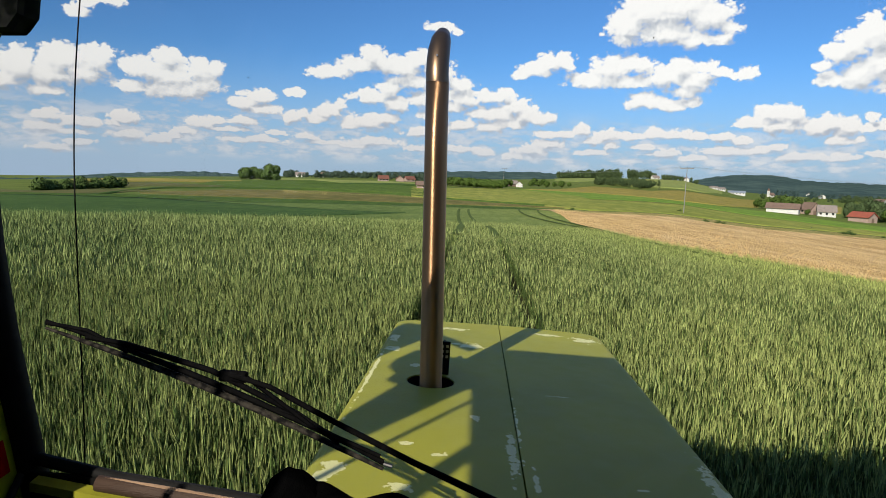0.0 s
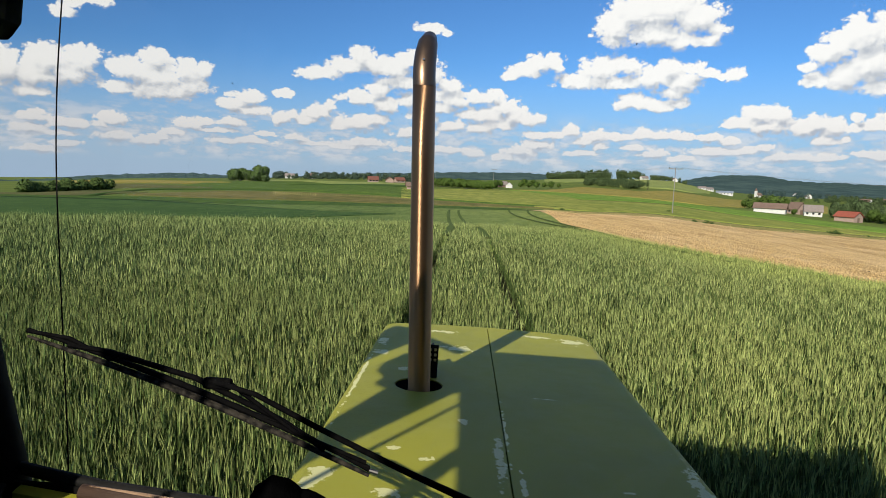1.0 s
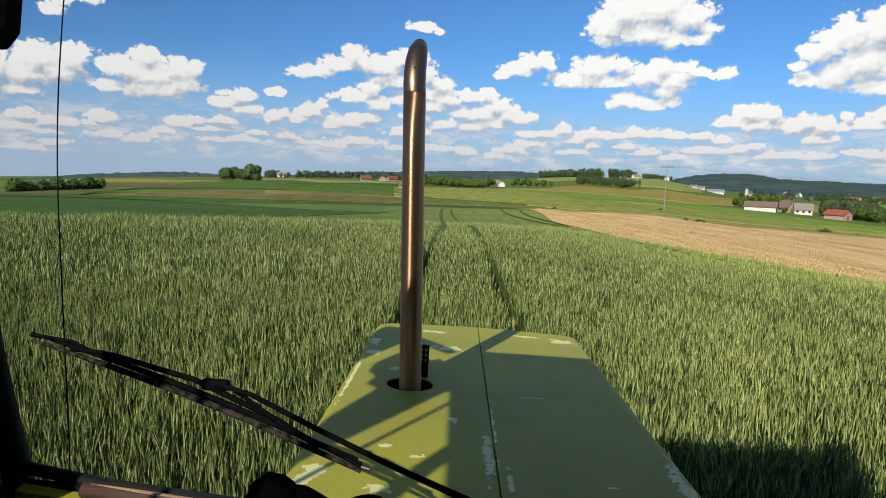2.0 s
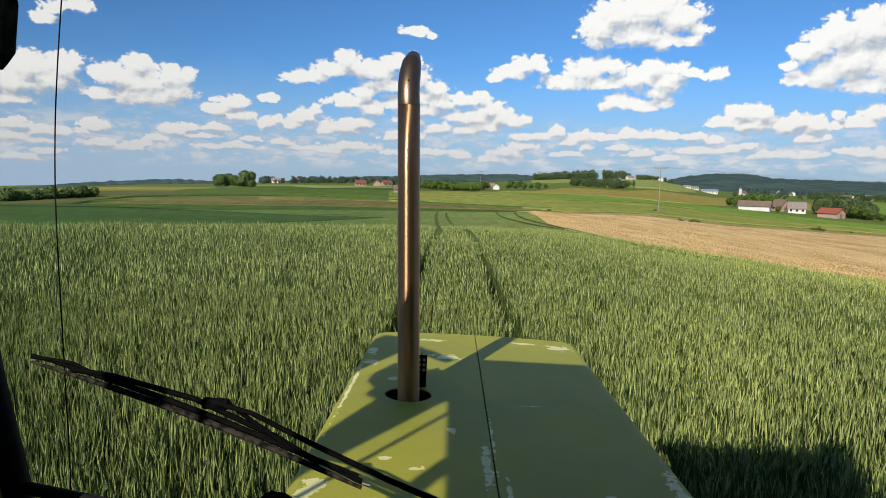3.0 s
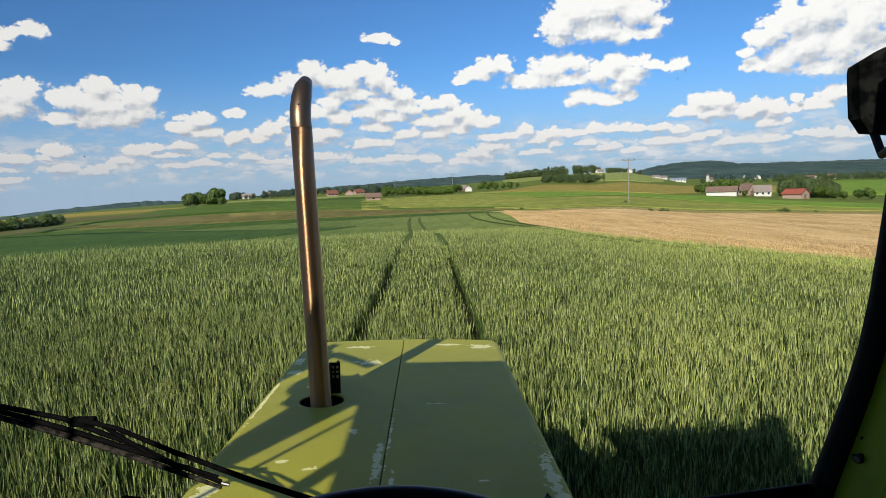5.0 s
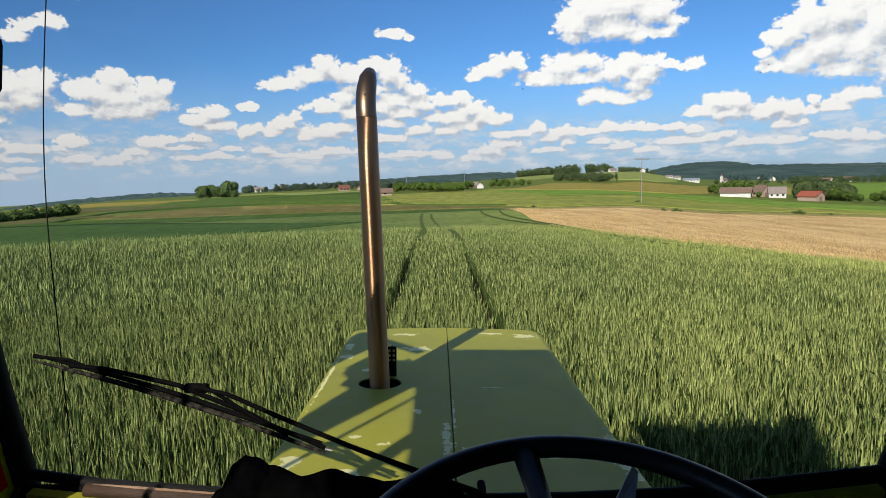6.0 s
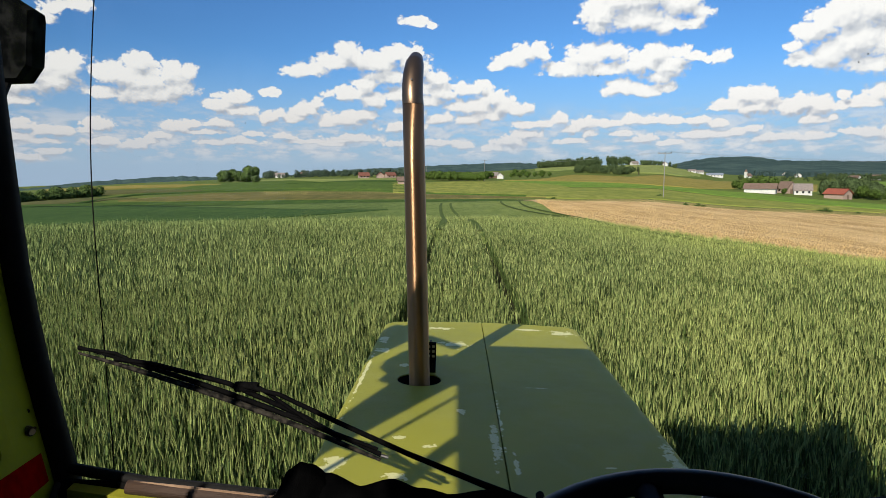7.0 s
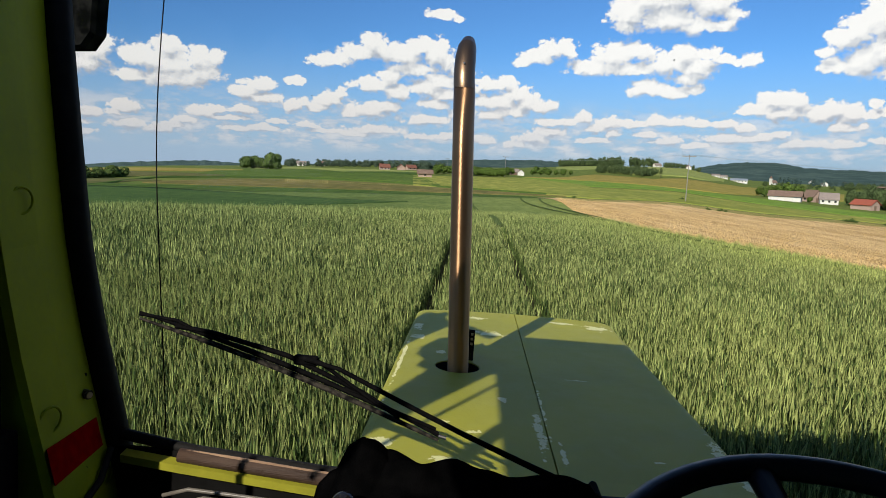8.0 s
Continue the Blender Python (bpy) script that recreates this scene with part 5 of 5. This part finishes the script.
outline = [(-1.04, 0.655), (-1.04, 0.262), (-1.06, 0.24), (-1.324, -0.234), (-1.45, -0.46), (-1.52, -0.39), (-1.406, -0.056), (-1.30, 0.245), (-1.345, 0.29), (-1.325, 0.38), (-1.36, 0.46), (-1.35, 0.56), (-1.285, 0.73), (-1.22, 0.76), (-1.16, 0.665)]
sheets = [[bm.verts.new((x, y, z)) for x, y in outline] for z in (3.2, 3.212)]
bm.faces.new(sheets[0][::-1])
bm.faces.new(sheets[1])
for k in range(len(outline)):
    n = (k + 1) % len(outline)
    bm.faces.new((sheets[0][k], sheets[0][n], sheets[1][n], sheets[1][k]))
part("roof_visor", bm, SEAT_DARK, roof)
part("roof_strut", tube(bmesh.new(), [(-1.03, -0.27, 3.21), (-1.10, -0.40, 3.2), (-1.22, -0.64, 3.18)], 0.03, 8), SEAT_DARK, roof)
part("floor_pan", box(bmesh.new(), -1.15, 1.15, -0.9, 1.2, 1.02, 1.08), SEAT_DARK, tractor)
part("rear_panel", box(bmesh.new(), -1.15, 1.15, -0.94, -0.90, 1.05, 2.05), CAB_GREEN, tractor)
part("dashboard", box(bmesh.new(), -1.0, 1.0, 0.92, 1.17, 1.08, 1.84, 0.02), SEAT_DARK, tractor, "black dashboard under the windscreen")
part("firewall", box(bmesh.new(), -1.06, 1.06, 1.25, 1.264, 1.05, 1.885, 0.004), SEAT_DARK, tractor)
# sill below the windscreen: seal, wooden rail and green ledge
part("sill_seal", tube(bmesh.new(), [(-1.08, 1.268, 1.955), (-0.9, 1.266, 1.930), (-0.59, 1.266, 1.908), (0.0, 1.266, 1.893), (0.3, 1.266, 1.899), (0.55, 1.266, 1.912), (0.85, 1.266, 1.945), (1.08, 1.268, 1.972)], 0.014, 10), BLACK, tractor, "black rubber seal under the windscreen", True)
bm = bmesh.new()
for k, (x, z) in enumerate(((-1.06, 1.926), (-0.907, 1.911), (-0.588, 1.886), (0.0, 1.868), (0.3, 1.873), (0.55, 1.886), (0.85, 1.919), (1.06, 1.944))):
    ring = [bm.verts.new((x, y, z + dz)) for y, dz in ((1.218, 0.0), (1.245, 0.004), (1.245, -0.019), (1.218, -0.019))]
    if k:
        for c in range(4):
            bm.faces.new((before[c], before[(c + 1) % 4], ring[(c + 1) % 4], ring[c]))
    before = ring
part("ledge", bm, LEDGE_GREEN, tractor, "lime-green metal ledge below the windscreen")
bm = tube(bmesh.new(), [(-0.925, 1.238, 1.929), (-0.8, 1.238, 1.919), (-0.589, 1.238, 1.903), (-0.2, 1.238, 1.888), (0.15, 1.238, 1.884)], 0.0165, 12)
rail = part("wooden_rail", bm, RUST_WOOD, tractor, "worn brown rail under the windscreen", True)
part("worn_strip", tube(bmesh.new(), [(-0.915, 1.238, 1.9385), (-0.8, 1.239, 1.9285), (-0.589, 1.239, 1.9125), (-0.2, 1.239, 1.8975), (0.1, 1.239, 1.8935)], [0.006, 0.0085, 0.008, 0.0088, 0.006], 10), WORN_WOOD, rail, "bare pale wood worn along the top", True)
bm = bmesh.new()
rows = [[bm.verts.new((x, y, z)) for y, z in ((1.252, 1.86), (1.252, top - 0.006), (1.262, top - 0.006), (1.262, 1.86))] for x, top in ((0.05, 1.893), (0.3, 1.899), (0.55, 1.912), (0.85, 1.945), (1.08, 1.972))]
for a, b in zip(rows, rows[1:]):
    for k in range(4):
        bm.faces.new((a[k], a[(k + 1) % 4], b[(k + 1) % 4], b[k]))
bm.faces.new(rows[0])
bm.faces.new(rows[-1][::-1])
part("sill_panel", bm, SEAT_DARK, tractor)
part("corner_plate", box(bmesh.new(), -1.10, -0.86, 1.25, 1.26, 1.85, 1.932), SEAT_DARK, tractor)
for dz, dx, dy in ((0.0, 0.0, 0.0), (-0.012, 0.04, -0.01), (-0.022, -0.01, -0.02), (-0.008, 0.09, -0.03), (-0.026, 0.06, 0.01)):
    bm = tube(bmesh.new(), [(-0.93 + dx, 1.17 + dy, 1.862 + dz), (-0.87 + dx, 1.17 + dy, 1.882 + dz), (-0.76 + dx, 1.16 + dy, 1.884 + dz), (-0.66 + dx, 1.165 + dy, 1.876 + dz), (-0.55 + dx, 1.16 + dy, 1.852 + dz)], 0.0048, 8)
    part("cable", bm, CABLE, tractor, "thin grey cable", True)
bm = tube(bmesh.new(), [pillar_place(-1, 0.75, 1.90, 0.012), pillar_place(-1, 0.55, 1.88, 0.014), pillar_place(-1, 0.3, 1.89, 0.016), pillar_place(-1, 0.05, 1.93, 0.016)], 0.008, 8)
part("hose", bm, BLACK, tractor, "black hose along the pillar", True)

# windscreen
glass = bpy.data.materials.new("windscreen_glass")
glass.use_nodes = True
g = Graph(glass.node_tree)
out, clear, shine, blend = g.node("ShaderNodeOutputMaterial"), g.node("ShaderNodeBsdfTransparent"), g.node("ShaderNodeBsdfGlossy"), g.node("ShaderNodeMixShader")
clear.inputs[0].default_value = (0.97, 0.985, 0.975, 1)
shine.inputs[1].default_value = 0.03
fresnel = g.node("ShaderNodeFresnel")
fresnel.inputs[0].default_value = 1.25
g.put(blend.inputs[0], fresnel.outputs[0])
g.put(blend.inputs[1], clear.outputs[0])
g.put(blend.inputs[2], shine.outputs[0])
g.put(out.inputs[0], blend.outputs[0])
bm = bmesh.new()
left = [bm.verts.new((-glass_x(z) - 0.01, 1.295, z)) for z in np.linspace(1.93, 3.19, 12)]
right = [bm.verts.new((glass_x(z, 1) + 0.01, 1.295, z)) for z in np.linspace(1.93, 3.19, 12)]
for k in range(11):
    bm.faces.new((left[k], right[k], right[k + 1], left[k + 1]))
pane = part("windscreen", bm, glass, tractor, "large clear windscreen with a few specks")
pane.visible_shadow = False
fleck_rng = random.Random(4)
for k in range(9):
    x, z, size = fleck_rng.uniform(-1.1, 0.9), fleck_rng.uniform(2.45, 3.1), fleck_rng.uniform(0.0008, 0.0016)
    part("speck", box(bmesh.new(), x - size * 0.6, x + size * 0.6, 1.288, 1.29, z - size, z + size), DARK, pane)
wire_z = np.linspace(3.36, 1.90, 60)
wire_x = np.interp(wire_z, (1.95, 2.06, 2.32, 2.67, 2.98, 3.3), (-0.978, -0.985, -1.001, -1.021, -1.008, -0.978))
wire_x = np.convolve(np.pad(wire_x, 6, "edge"), np.ones(13) / 13, "valid")
part("aerial_wire", tube(bmesh.new(), [(x, 1.28, z) for x, z in zip(wire_x, wire_z)], 0.0016, 6), BLACK, tractor, "thin black aerial wire", True)

# wiper
wiper = new("wiper")
wiper.parent = tractor
tagged(wiper, "black windscreen wiper with a dirty blade")
tip, heel, mid = Vector((-0.974, 1.142, 2.291)), Vector((-0.303, 1.10, 2.093)), Vector((-0.60, 1.13, 2.206))
down = Vector((0.05, 0, -0.02))


def along(a, b, n=9):
    return [a + (b - a) * (k / (n - 1)) for k in range(n)]


sag = [p + Vector((0, 0, 0.014 * math.sin(math.pi * k / 8))) for k, p in enumerate(along(tip, heel))]
part("rubber_blade", tube(bmesh.new(), [p - Vector((0, 0, 0.010)) for p in sag], [0.003, 0.005, 0.0065, 0.007, 0.007, 0.007, 0.0065, 0.006, 0.004], 8, flat=0.9), RUBBER_DUSTY, wiper, "dusty grey-brown rubber blade")
part("blade_spine", tube(bmesh.new(), [p + Vector((0, 0, 0.004)) for p in sag], [0.003, 0.004, 0.005, 0.006, 0.006, 0.006, 0.005, 0.004, 0.004], 6), WIPER_BLACK, wiper)
part("blade_bow", tube(bmesh.new(), [sag[1], sag[2] + Vector((0, 0, 0.014)), sag[4] + Vector((0, 0, 0.026)), sag[6] + Vector((0, 0, 0.016)), sag[7]], 0.0055, 6), WIPER_BLACK, wiper)
for a, b in ((0, 2), (5, 8)):
    part("blade_claw", tube(bmesh.new(), [sag[a], sag[(a + b) // 2] + Vector((0, 0, 0.013)), sag[b]], 0.004, 6), WIPER_BLACK, wiper)
part("joint", box(bmesh.new(), mid.x - 0.024, mid.x + 0.03, 1.112, 1.13, mid.z + 0.008, mid.z + 0.03, 0.006), WIPER_BLACK, wiper)
pivot = Vector((0.06, 1.19, 1.942))
arm_line = [mid + Vector((0.0, -0.02, 0.026)), mid + Vector((0.08, -0.03, 0.012)), Vector((-0.40, 1.09, 2.169)), Vector((-0.25, 1.11, 2.096)), Vector((-0.10, 1.145, 2.022)), pivot]
part("wiper_arm", tube(bmesh.new(), arm_line, [0.005, 0.005, 0.0055, 0.006, 0.0075, 0.010], 8), WIPER_BLACK, wiper, smooth=True)
part("wiper_link", tube(bmesh.new(), [mid + Vector((0.03, -0.012, 0.02)), Vector((-0.44, 1.10, 2.152)), Vector((-0.31, 1.10, 2.106))], 0.0042, 6), WIPER_BLACK, wiper)
part("pivot_cap", tube(bmesh.new(), [pivot + Vector((0, -0.01, 0)), pivot + Vector((0, 0.06, 0))], 0.0105, 14), WIPER_BLACK, wiper)
part("heel_clip", tube(bmesh.new(), [heel, heel + Vector((0.016, 0, -0.004))], 0.004, 8), CHROME, wiper)

# mirrors on short arms
for side in (-1, 1):
    mirror = new("mirror")
    mirror.parent = tractor
    tagged(mirror, "dusty black wing mirror housing")
    bm = bmesh.new()
    shift = (0.03, -0.055) if side > 0 else (0.0, 0.0)
    outline = [(1.364, 2.966), (1.394, 2.925), (1.549, 2.916), (1.605, 2.932), (1.627, 3.134), (1.594, 3.179), (1.437, 3.173), (1.353, 3.123)]
    rings = [[bm.verts.new((side * (1.487 + (x - 1.487) * f) + shift[0], y, 3.044 + (z - 3.044) * f + shift[1])) for x, z in outline] for y, f in ((1.58, 0.93), (1.593, 1.0), (1.647, 0.97), (1.681, 0.82))]
    for a, b in zip(rings, rings[1:]):
        for k in range(8):
            bm.faces.new((a[k], a[(k + 1) % 8], b[(k + 1) % 8], b[k]))
    bm.faces.new(rings[0])
    bm.faces.new(rings[-1])
    part("housing", bm, MIRROR_BACK, mirror)
    part("mirror_arm", tube(bmesh.new(), [(side * 1.45, 1.62, 2.94 + shift[1]), (side * 1.43, 1.55, 2.86 + shift[1]), (side * 1.29, 1.3, 2.82)], 0.012, 8), BLACK, mirror)

# steering wheel
wheel_thing = new("steering_wheel")
wheel_thing.parent = tractor
tagged(wheel_thing, "black plastic steering wheel")
hub = Vector((0.101, 0.254, 2.278))
tilt = Matrix.Rotation(radians(15.7), 3, "X")
ring = [hub + tilt @ Vector((0.256 * math.cos(a), 0.256 * math.sin(a), 0)) for a in (2 * math.pi * k / 64 for k in range(64))]
part("wheel_rim", tube(bmesh.new(), ring, 0.0138, 14, True), WHEEL_BLACK, wheel_thing, smooth=True)
for a in (radians(100), radians(220), radians(340)):
    inner, outer = hub + tilt @ Vector((0.04 * math.cos(a), 0.04 * math.sin(a), -0.03)), hub + tilt @ Vector((0.249 * math.cos(a), 0.249 * math.sin(a), 0))
    part("spoke", tube(bmesh.new(), [inner, inner * 0.5 + outer * 0.5 + tilt @ Vector((0, 0, -0.012)), outer], [0.022, 0.0125, 0.017], 10, flat=0.6), WHEEL_BLACK, wheel_thing, smooth=True)
part("hub_cap", tube(bmesh.new(), [hub + tilt @ Vector((0, 0, -0.06)), hub + tilt @ Vector((0, 0, -0.01)), hub + tilt @ Vector((0, 0, 0.0))], [0.06, 0.06, 0.045], 24), WHEEL_BLACK, wheel_thing, smooth=True)
part("column", tube(bmesh.new(), [hub + tilt @ Vector((0, 0, -0.06)), hub + tilt @ Vector((0, 0, -0.75))], 0.035, 14), DARK, wheel_thing)

# things left on the dashboard
def heap(name, x0, x1, y0, y1, base, ridge, seed, mat, holder=None):
    """A crumpled cloth: a folded sheet thrown over itself, with creases."""
    bm = bmesh.new()
    nx, ny = 44, 22
    offset = Vector((seed * 3.1, seed * 1.7, 0))
    grid = []
    for i in range(nx + 1):
        u = i / nx
        x = x0 + (x1 - x0) * u
        top = float(np.interp(u, [k / (len(ridge) - 1) for k in range(len(ridge))], ridge))
        row = []
        for j in range(ny + 1):
            v = j / ny
            y = y0 + (y1 - y0) * v
            bulge = math.sin(math.pi * v) ** 0.45
            crease = noise.noise(Vector((x * 9, y * 11, 0)) + offset) * 0.022 + abs(noise.noise(Vector((x * 5 + y * 14, y * 4 - x * 9, 2)) + offset)) * 0.03
            z = base + (top - base) * bulge + crease * bulge - 0.012 * bulge
            row.append(bm.verts.new((x + noise.noise(Vector((x * 7, y * 7, 5)) + offset) * 0.018, y + noise.noise(Vector((x * 7, y * 7, 9)) + offset) * 0.018, z)))
        grid.append(row)
    for i in range(nx):
        for j in range(ny):
            bm.faces.new((grid[i][j], grid[i + 1][j], grid[i + 1][j + 1], grid[i][j + 1]))
    rim = [grid[i][0] for i in range(nx + 1)] + [grid[nx][j] for j in range(1, ny + 1)] + [grid[i][ny] for i in range(nx - 1, -1, -1)] + [grid[0][j] for j in range(ny - 1, 0, -1)]
    bm.faces.new(rim)
    return part(name, bm, mat, holder, smooth=True)


jacket = new("jacket")
jacket.matrix_world = SLOPE
tagged(jacket, "crumpled black jacket lying on the dashboard", "jacket")
heap("jacket_body", -0.46, 0.03, 0.85, 1.06, 1.83, [2.02, 2.105, 2.108, 2.106, 2.108, 2.112, 2.110, 2.096, 2.090, 2.090, 2.092, 2.09, 2.02], 3, CLOTH, jacket)
heap("jacket_collar", -0.495, -0.36, 0.87, 1.06, 1.85, [2.06, 2.125, 2.142, 2.134, 2.118, 2.10, 2.05], 5, CLOTH, jacket)
heap("jacket_sleeve", -0.54, -0.42, 0.87, 1.05, 1.84, [1.93, 2.04, 2.07, 2.075, 2.065, 2.03, 1.97], 8, CLOTH, jacket)
bm = bmesh.new()
bmesh.ops.create_uvsphere(bm, u_segments=24, v_segments=14, radius=0.045)
for v in bm.verts:
    v.co = Vector((v.co.x * 0.5 - 0.448, v.co.y * 0.5 + 0.842, v.co.z * 0.5 + 2.055 + (0.01 if v.co.z > 0 else 0)))
cap = part("glossy_cap", bm, GLOSSY_BLACK, None, smooth=True)
cap.matrix_world = SLOPE
tagged(cap, "glossy black rounded cap beside the jacket", "cap")
bm = bmesh.new()
sheet = [(0.24, 0.99, 1.842), (0.395, 1.11, 2.052), (0.410, 1.112, 2.036), (0.36, 1.02, 1.842)]
fold = [bm.verts.new(p) for p in sheet] + [bm.verts.new((p[0], p[1] + 0.006, p[2] - 0.004)) for p in sheet]
for f in ((0, 1, 2, 3), (7, 6, 5, 4), (0, 4, 5, 1), (1, 5, 6, 2), (2, 6, 7, 3), (3, 7, 4, 0)):
    bm.faces.new([fold[k] for k in f])
paper = part("folded_paper", bm, PAPER, None)
paper.matrix_world = SLOPE
tagged(paper, "folded bluish white paper stuck behind the dashboard", "paper")

# ---- the crop ----
rng = np.random.default_rng(7)


def stalk(kind):
    """One cereal plant: triangles of its stem and upright leaves, and those of its ear; simpler for plants farther off."""
    green, ears = [], []
    lean = rng.normal(0, 0.022, 2)
    top = np.array([lean[0], lean[1], 0.60 + rng.normal(0, 0.05)])
    a = rng.uniform(0, math.pi)
    side, deep = np.array([math.cos(a), math.sin(a), 0]), np.array([-math.sin(a), math.cos(a), 0])
    foot = np.array([0, 0, (0.10, 0.25, 0.36)[kind]])
    green.append((foot - side * (0.0035, 0.005, 0.008)[kind], foot + side * (0.0035, 0.005, 0.008)[kind], top))
    rise = np.array([lean[0] * 0.8 + rng.normal(0, 0.010), lean[1] * 0.8 + rng.normal(0, 0.010), rng.uniform(0.11, 0.17)])
    fat = (0.0055, 0.0064, 0.0080)[kind]
    low, mid, tip = top, top + rise * 0.4, top + rise * 1.08
    for way in ((side, deep), (side,), (side,) if rng.uniform() < 0.62 else ())[kind]:
        if kind == 2:
            ears.append((low - way * fat, low + way * fat, tip))
        else:
            ears += [(low, mid + way * fat, mid - way * fat), (mid - way * fat, mid + way * fat, tip)]
    for z in ((0.20, 0.33, 0.45), (0.30, 0.44), (0.42,))[kind]:
        b = rng.uniform(0, 2 * math.pi)
        out = np.array([math.cos(b), math.sin(b), 0])
        across = np.array([-math.sin(b), math.cos(b), 0]) * (0.0056, 0.0066, 0.0090)[kind]
        root = foot + (top - foot) * ((z - foot[2]) / (top[2] - foot[2]))
        knee = root + out * rng.uniform(0.012, 0.032) + np.array([0, 0, rng.uniform(0.13, 0.20)])
        end = knee + out * rng.uniform(0.01, 0.05) + np.array([0, 0, rng.uniform(0.0, 0.10)])
        if kind == 2:
            green.append((root - across, root + across, knee + out * 0.01))
        else:
            green += [(root, knee + across, knee - across), (knee - across, knee + across, end)]
    return np.array(green).reshape(-1, 3, 3), np.array(ears).reshape(-1, 3, 3)


def tram_middle(y):
    """How far the wheel tracks run to the side of straight ahead."""
    f = np.clip((y - 28) / 90, 0, 1)
    return -2.3 * f * f * (3 - 2 * f)


def sow(d0, d1, b0, b1, per_m2, kind, variants):
    """Plants in drill rows between two distances, with the wheel tracks left free."""
    n = int(per_m2 * (d1 ** 2 - d0 ** 2) * math.pi * (b1 - b0) / 360)
    d = np.sqrt(rng.uniform(d0 ** 2, d1 ** 2, n))
    b = np.radians(rng.uniform(b0, b1, n))
    x, y = d * np.sin(b), d * np.cos(b)
    row = 0.15
    x = np.round(x / row) * row + rng.normal(0, 0.026, n)
    off = np.abs(np.abs(x - tram_middle(y)) - 0.86)
    trodden = off < 0.125 + 0.10 * np.clip((y - 24) / 12, 0, 1) + rng.uniform(-0.05, 0.05, n)
    keep = (~trodden | (rng.uniform(0, 1, n) < 0.2)) & ~((np.abs(x) < 0.56) & (y < 3.4) & (y > -1.5)) & ~((np.abs(x) < 1.45) & (y < 1.5) & (y > -2.2))
    # the crop ends at the stubble field
    bd = np.degrees(np.arctan2(x, y))
    keep &= np.hypot(x, y) < edge_at(CROP_END, bd)
    x, y, trodden = x[keep], y[keep], trodden[keep]
    n = len(x)
    z = land(x, y)
    forms = [stalk(kind) for _ in range(variants)]
    which = rng.integers(0, variants, n)
    turn, size = rng.uniform(0, 2 * math.pi, n), rng.normal(1.0, 0.10, n)
    # slow changes of height over the field
    size *= 1 + 0.07 * np.sin(x * 0.9 + 1.3 * np.sin(y * 0.35)) * np.sin(y * 0.6 + 0.5)
    # and small thin patches
    patch = np.sin(x * 3.1 + 2.0 * np.sin(y * 1.3)) * np.sin(y * 2.3 + 1.7 * np.sin(x * 1.9)) + 0.5 * np.sin(x * 7.3 - y * 3.1)
    size *= 1 + (0.05 + 0.06 * np.clip((np.hypot(x, y) - 8) / 15, 0, 1)) * patch
    size[trodden] *= 0.45
    out = ([], [])
    for k, form in enumerate(forms):
        m = which == k
        c, s = np.cos(turn[m])[:, None, None], np.sin(turn[m])[:, None, None]
        for f, heap_of in zip(form, out):
            f = f[None]
            px = (f[..., 0] * c - f[..., 1] * s) * size[m][:, None, None] + x[m][:, None, None]
            py = (f[..., 0] * s + f[..., 1] * c) * size[m][:, None, None] + y[m][:, None, None]
            pz = f[..., 2] * size[m][:, None, None] + z[m][:, None, None]
            heap_of.append(np.stack([px, py, pz], -1).reshape(-1, 3, 3))
    return np.concatenate(out[0]), np.concatenate(out[1])


sown = [sow(1.5, 11, -55, 55, 420, 0, 30), sow(11, 24, -44, 44, 290, 1, 24), sow(24, 60, -42, 42, 125, 2, 16), sow(1.5, 14, 55, 305, 110, 1, 12)]
green_tris, ear_tris = (np.concatenate([zone[k] for zone in sown]) for k in (0, 1))
crop_mesh = triangle_mesh("cereal_crop", np.concatenate([green_tris, ear_tris]), CROP)
crop_mesh.materials.append(EAR)
crop_mesh.polygons.foreach_set("material_index", np.concatenate([np.zeros(len(green_tris), np.int32), np.ones(len(ear_tris), np.int32)]))
crop = new("cereal_crop", crop_mesh)
tagged(crop, "standing green cereal plants with pale upright ears", "crop", kind="stuff")
# short cut straw standing on the stubble
straw_rng = np.random.default_rng(5)
n = 70000
b = straw_rng.uniform(7.2, 46, n)
f = straw_rng.uniform(0, 1, n)
near = edge_at([(6.9, 139)] + [(p, q + 1.0) for p, q in CROP_END[8:]], b)
d = near + (edge_at(STUBBLE_END, b) - near) * f ** 1.5
x, y = d * np.sin(np.radians(b)), d * np.cos(np.radians(b))
drill = straw_rng.normal(0, 0.05, n)
x = np.round(x / 0.6) * 0.6 + drill * 3
z = land(x, y) + 0.11
wide, tall, turn = straw_rng.uniform(0.02, 0.07, n), straw_rng.uniform(0.04, 0.14, n), straw_rng.uniform(0, math.pi, n)
ax, ay = np.cos(turn) * wide, np.sin(turn) * wide
lx, ly = straw_rng.normal(0, 0.06, n), straw_rng.normal(0, 0.06, n)
straw = np.stack([np.stack([x - ax, y - ay, z], -1), np.stack([x + ax, y + ay, z], -1), np.stack([x + lx, y + ly, z + tall], -1)], 1)
tagged(new("straw_stubble", triangle_mesh("straw_stubble", straw, STRAW)), "short cut golden straw standing in clumps", "stubble", kind="stuff")
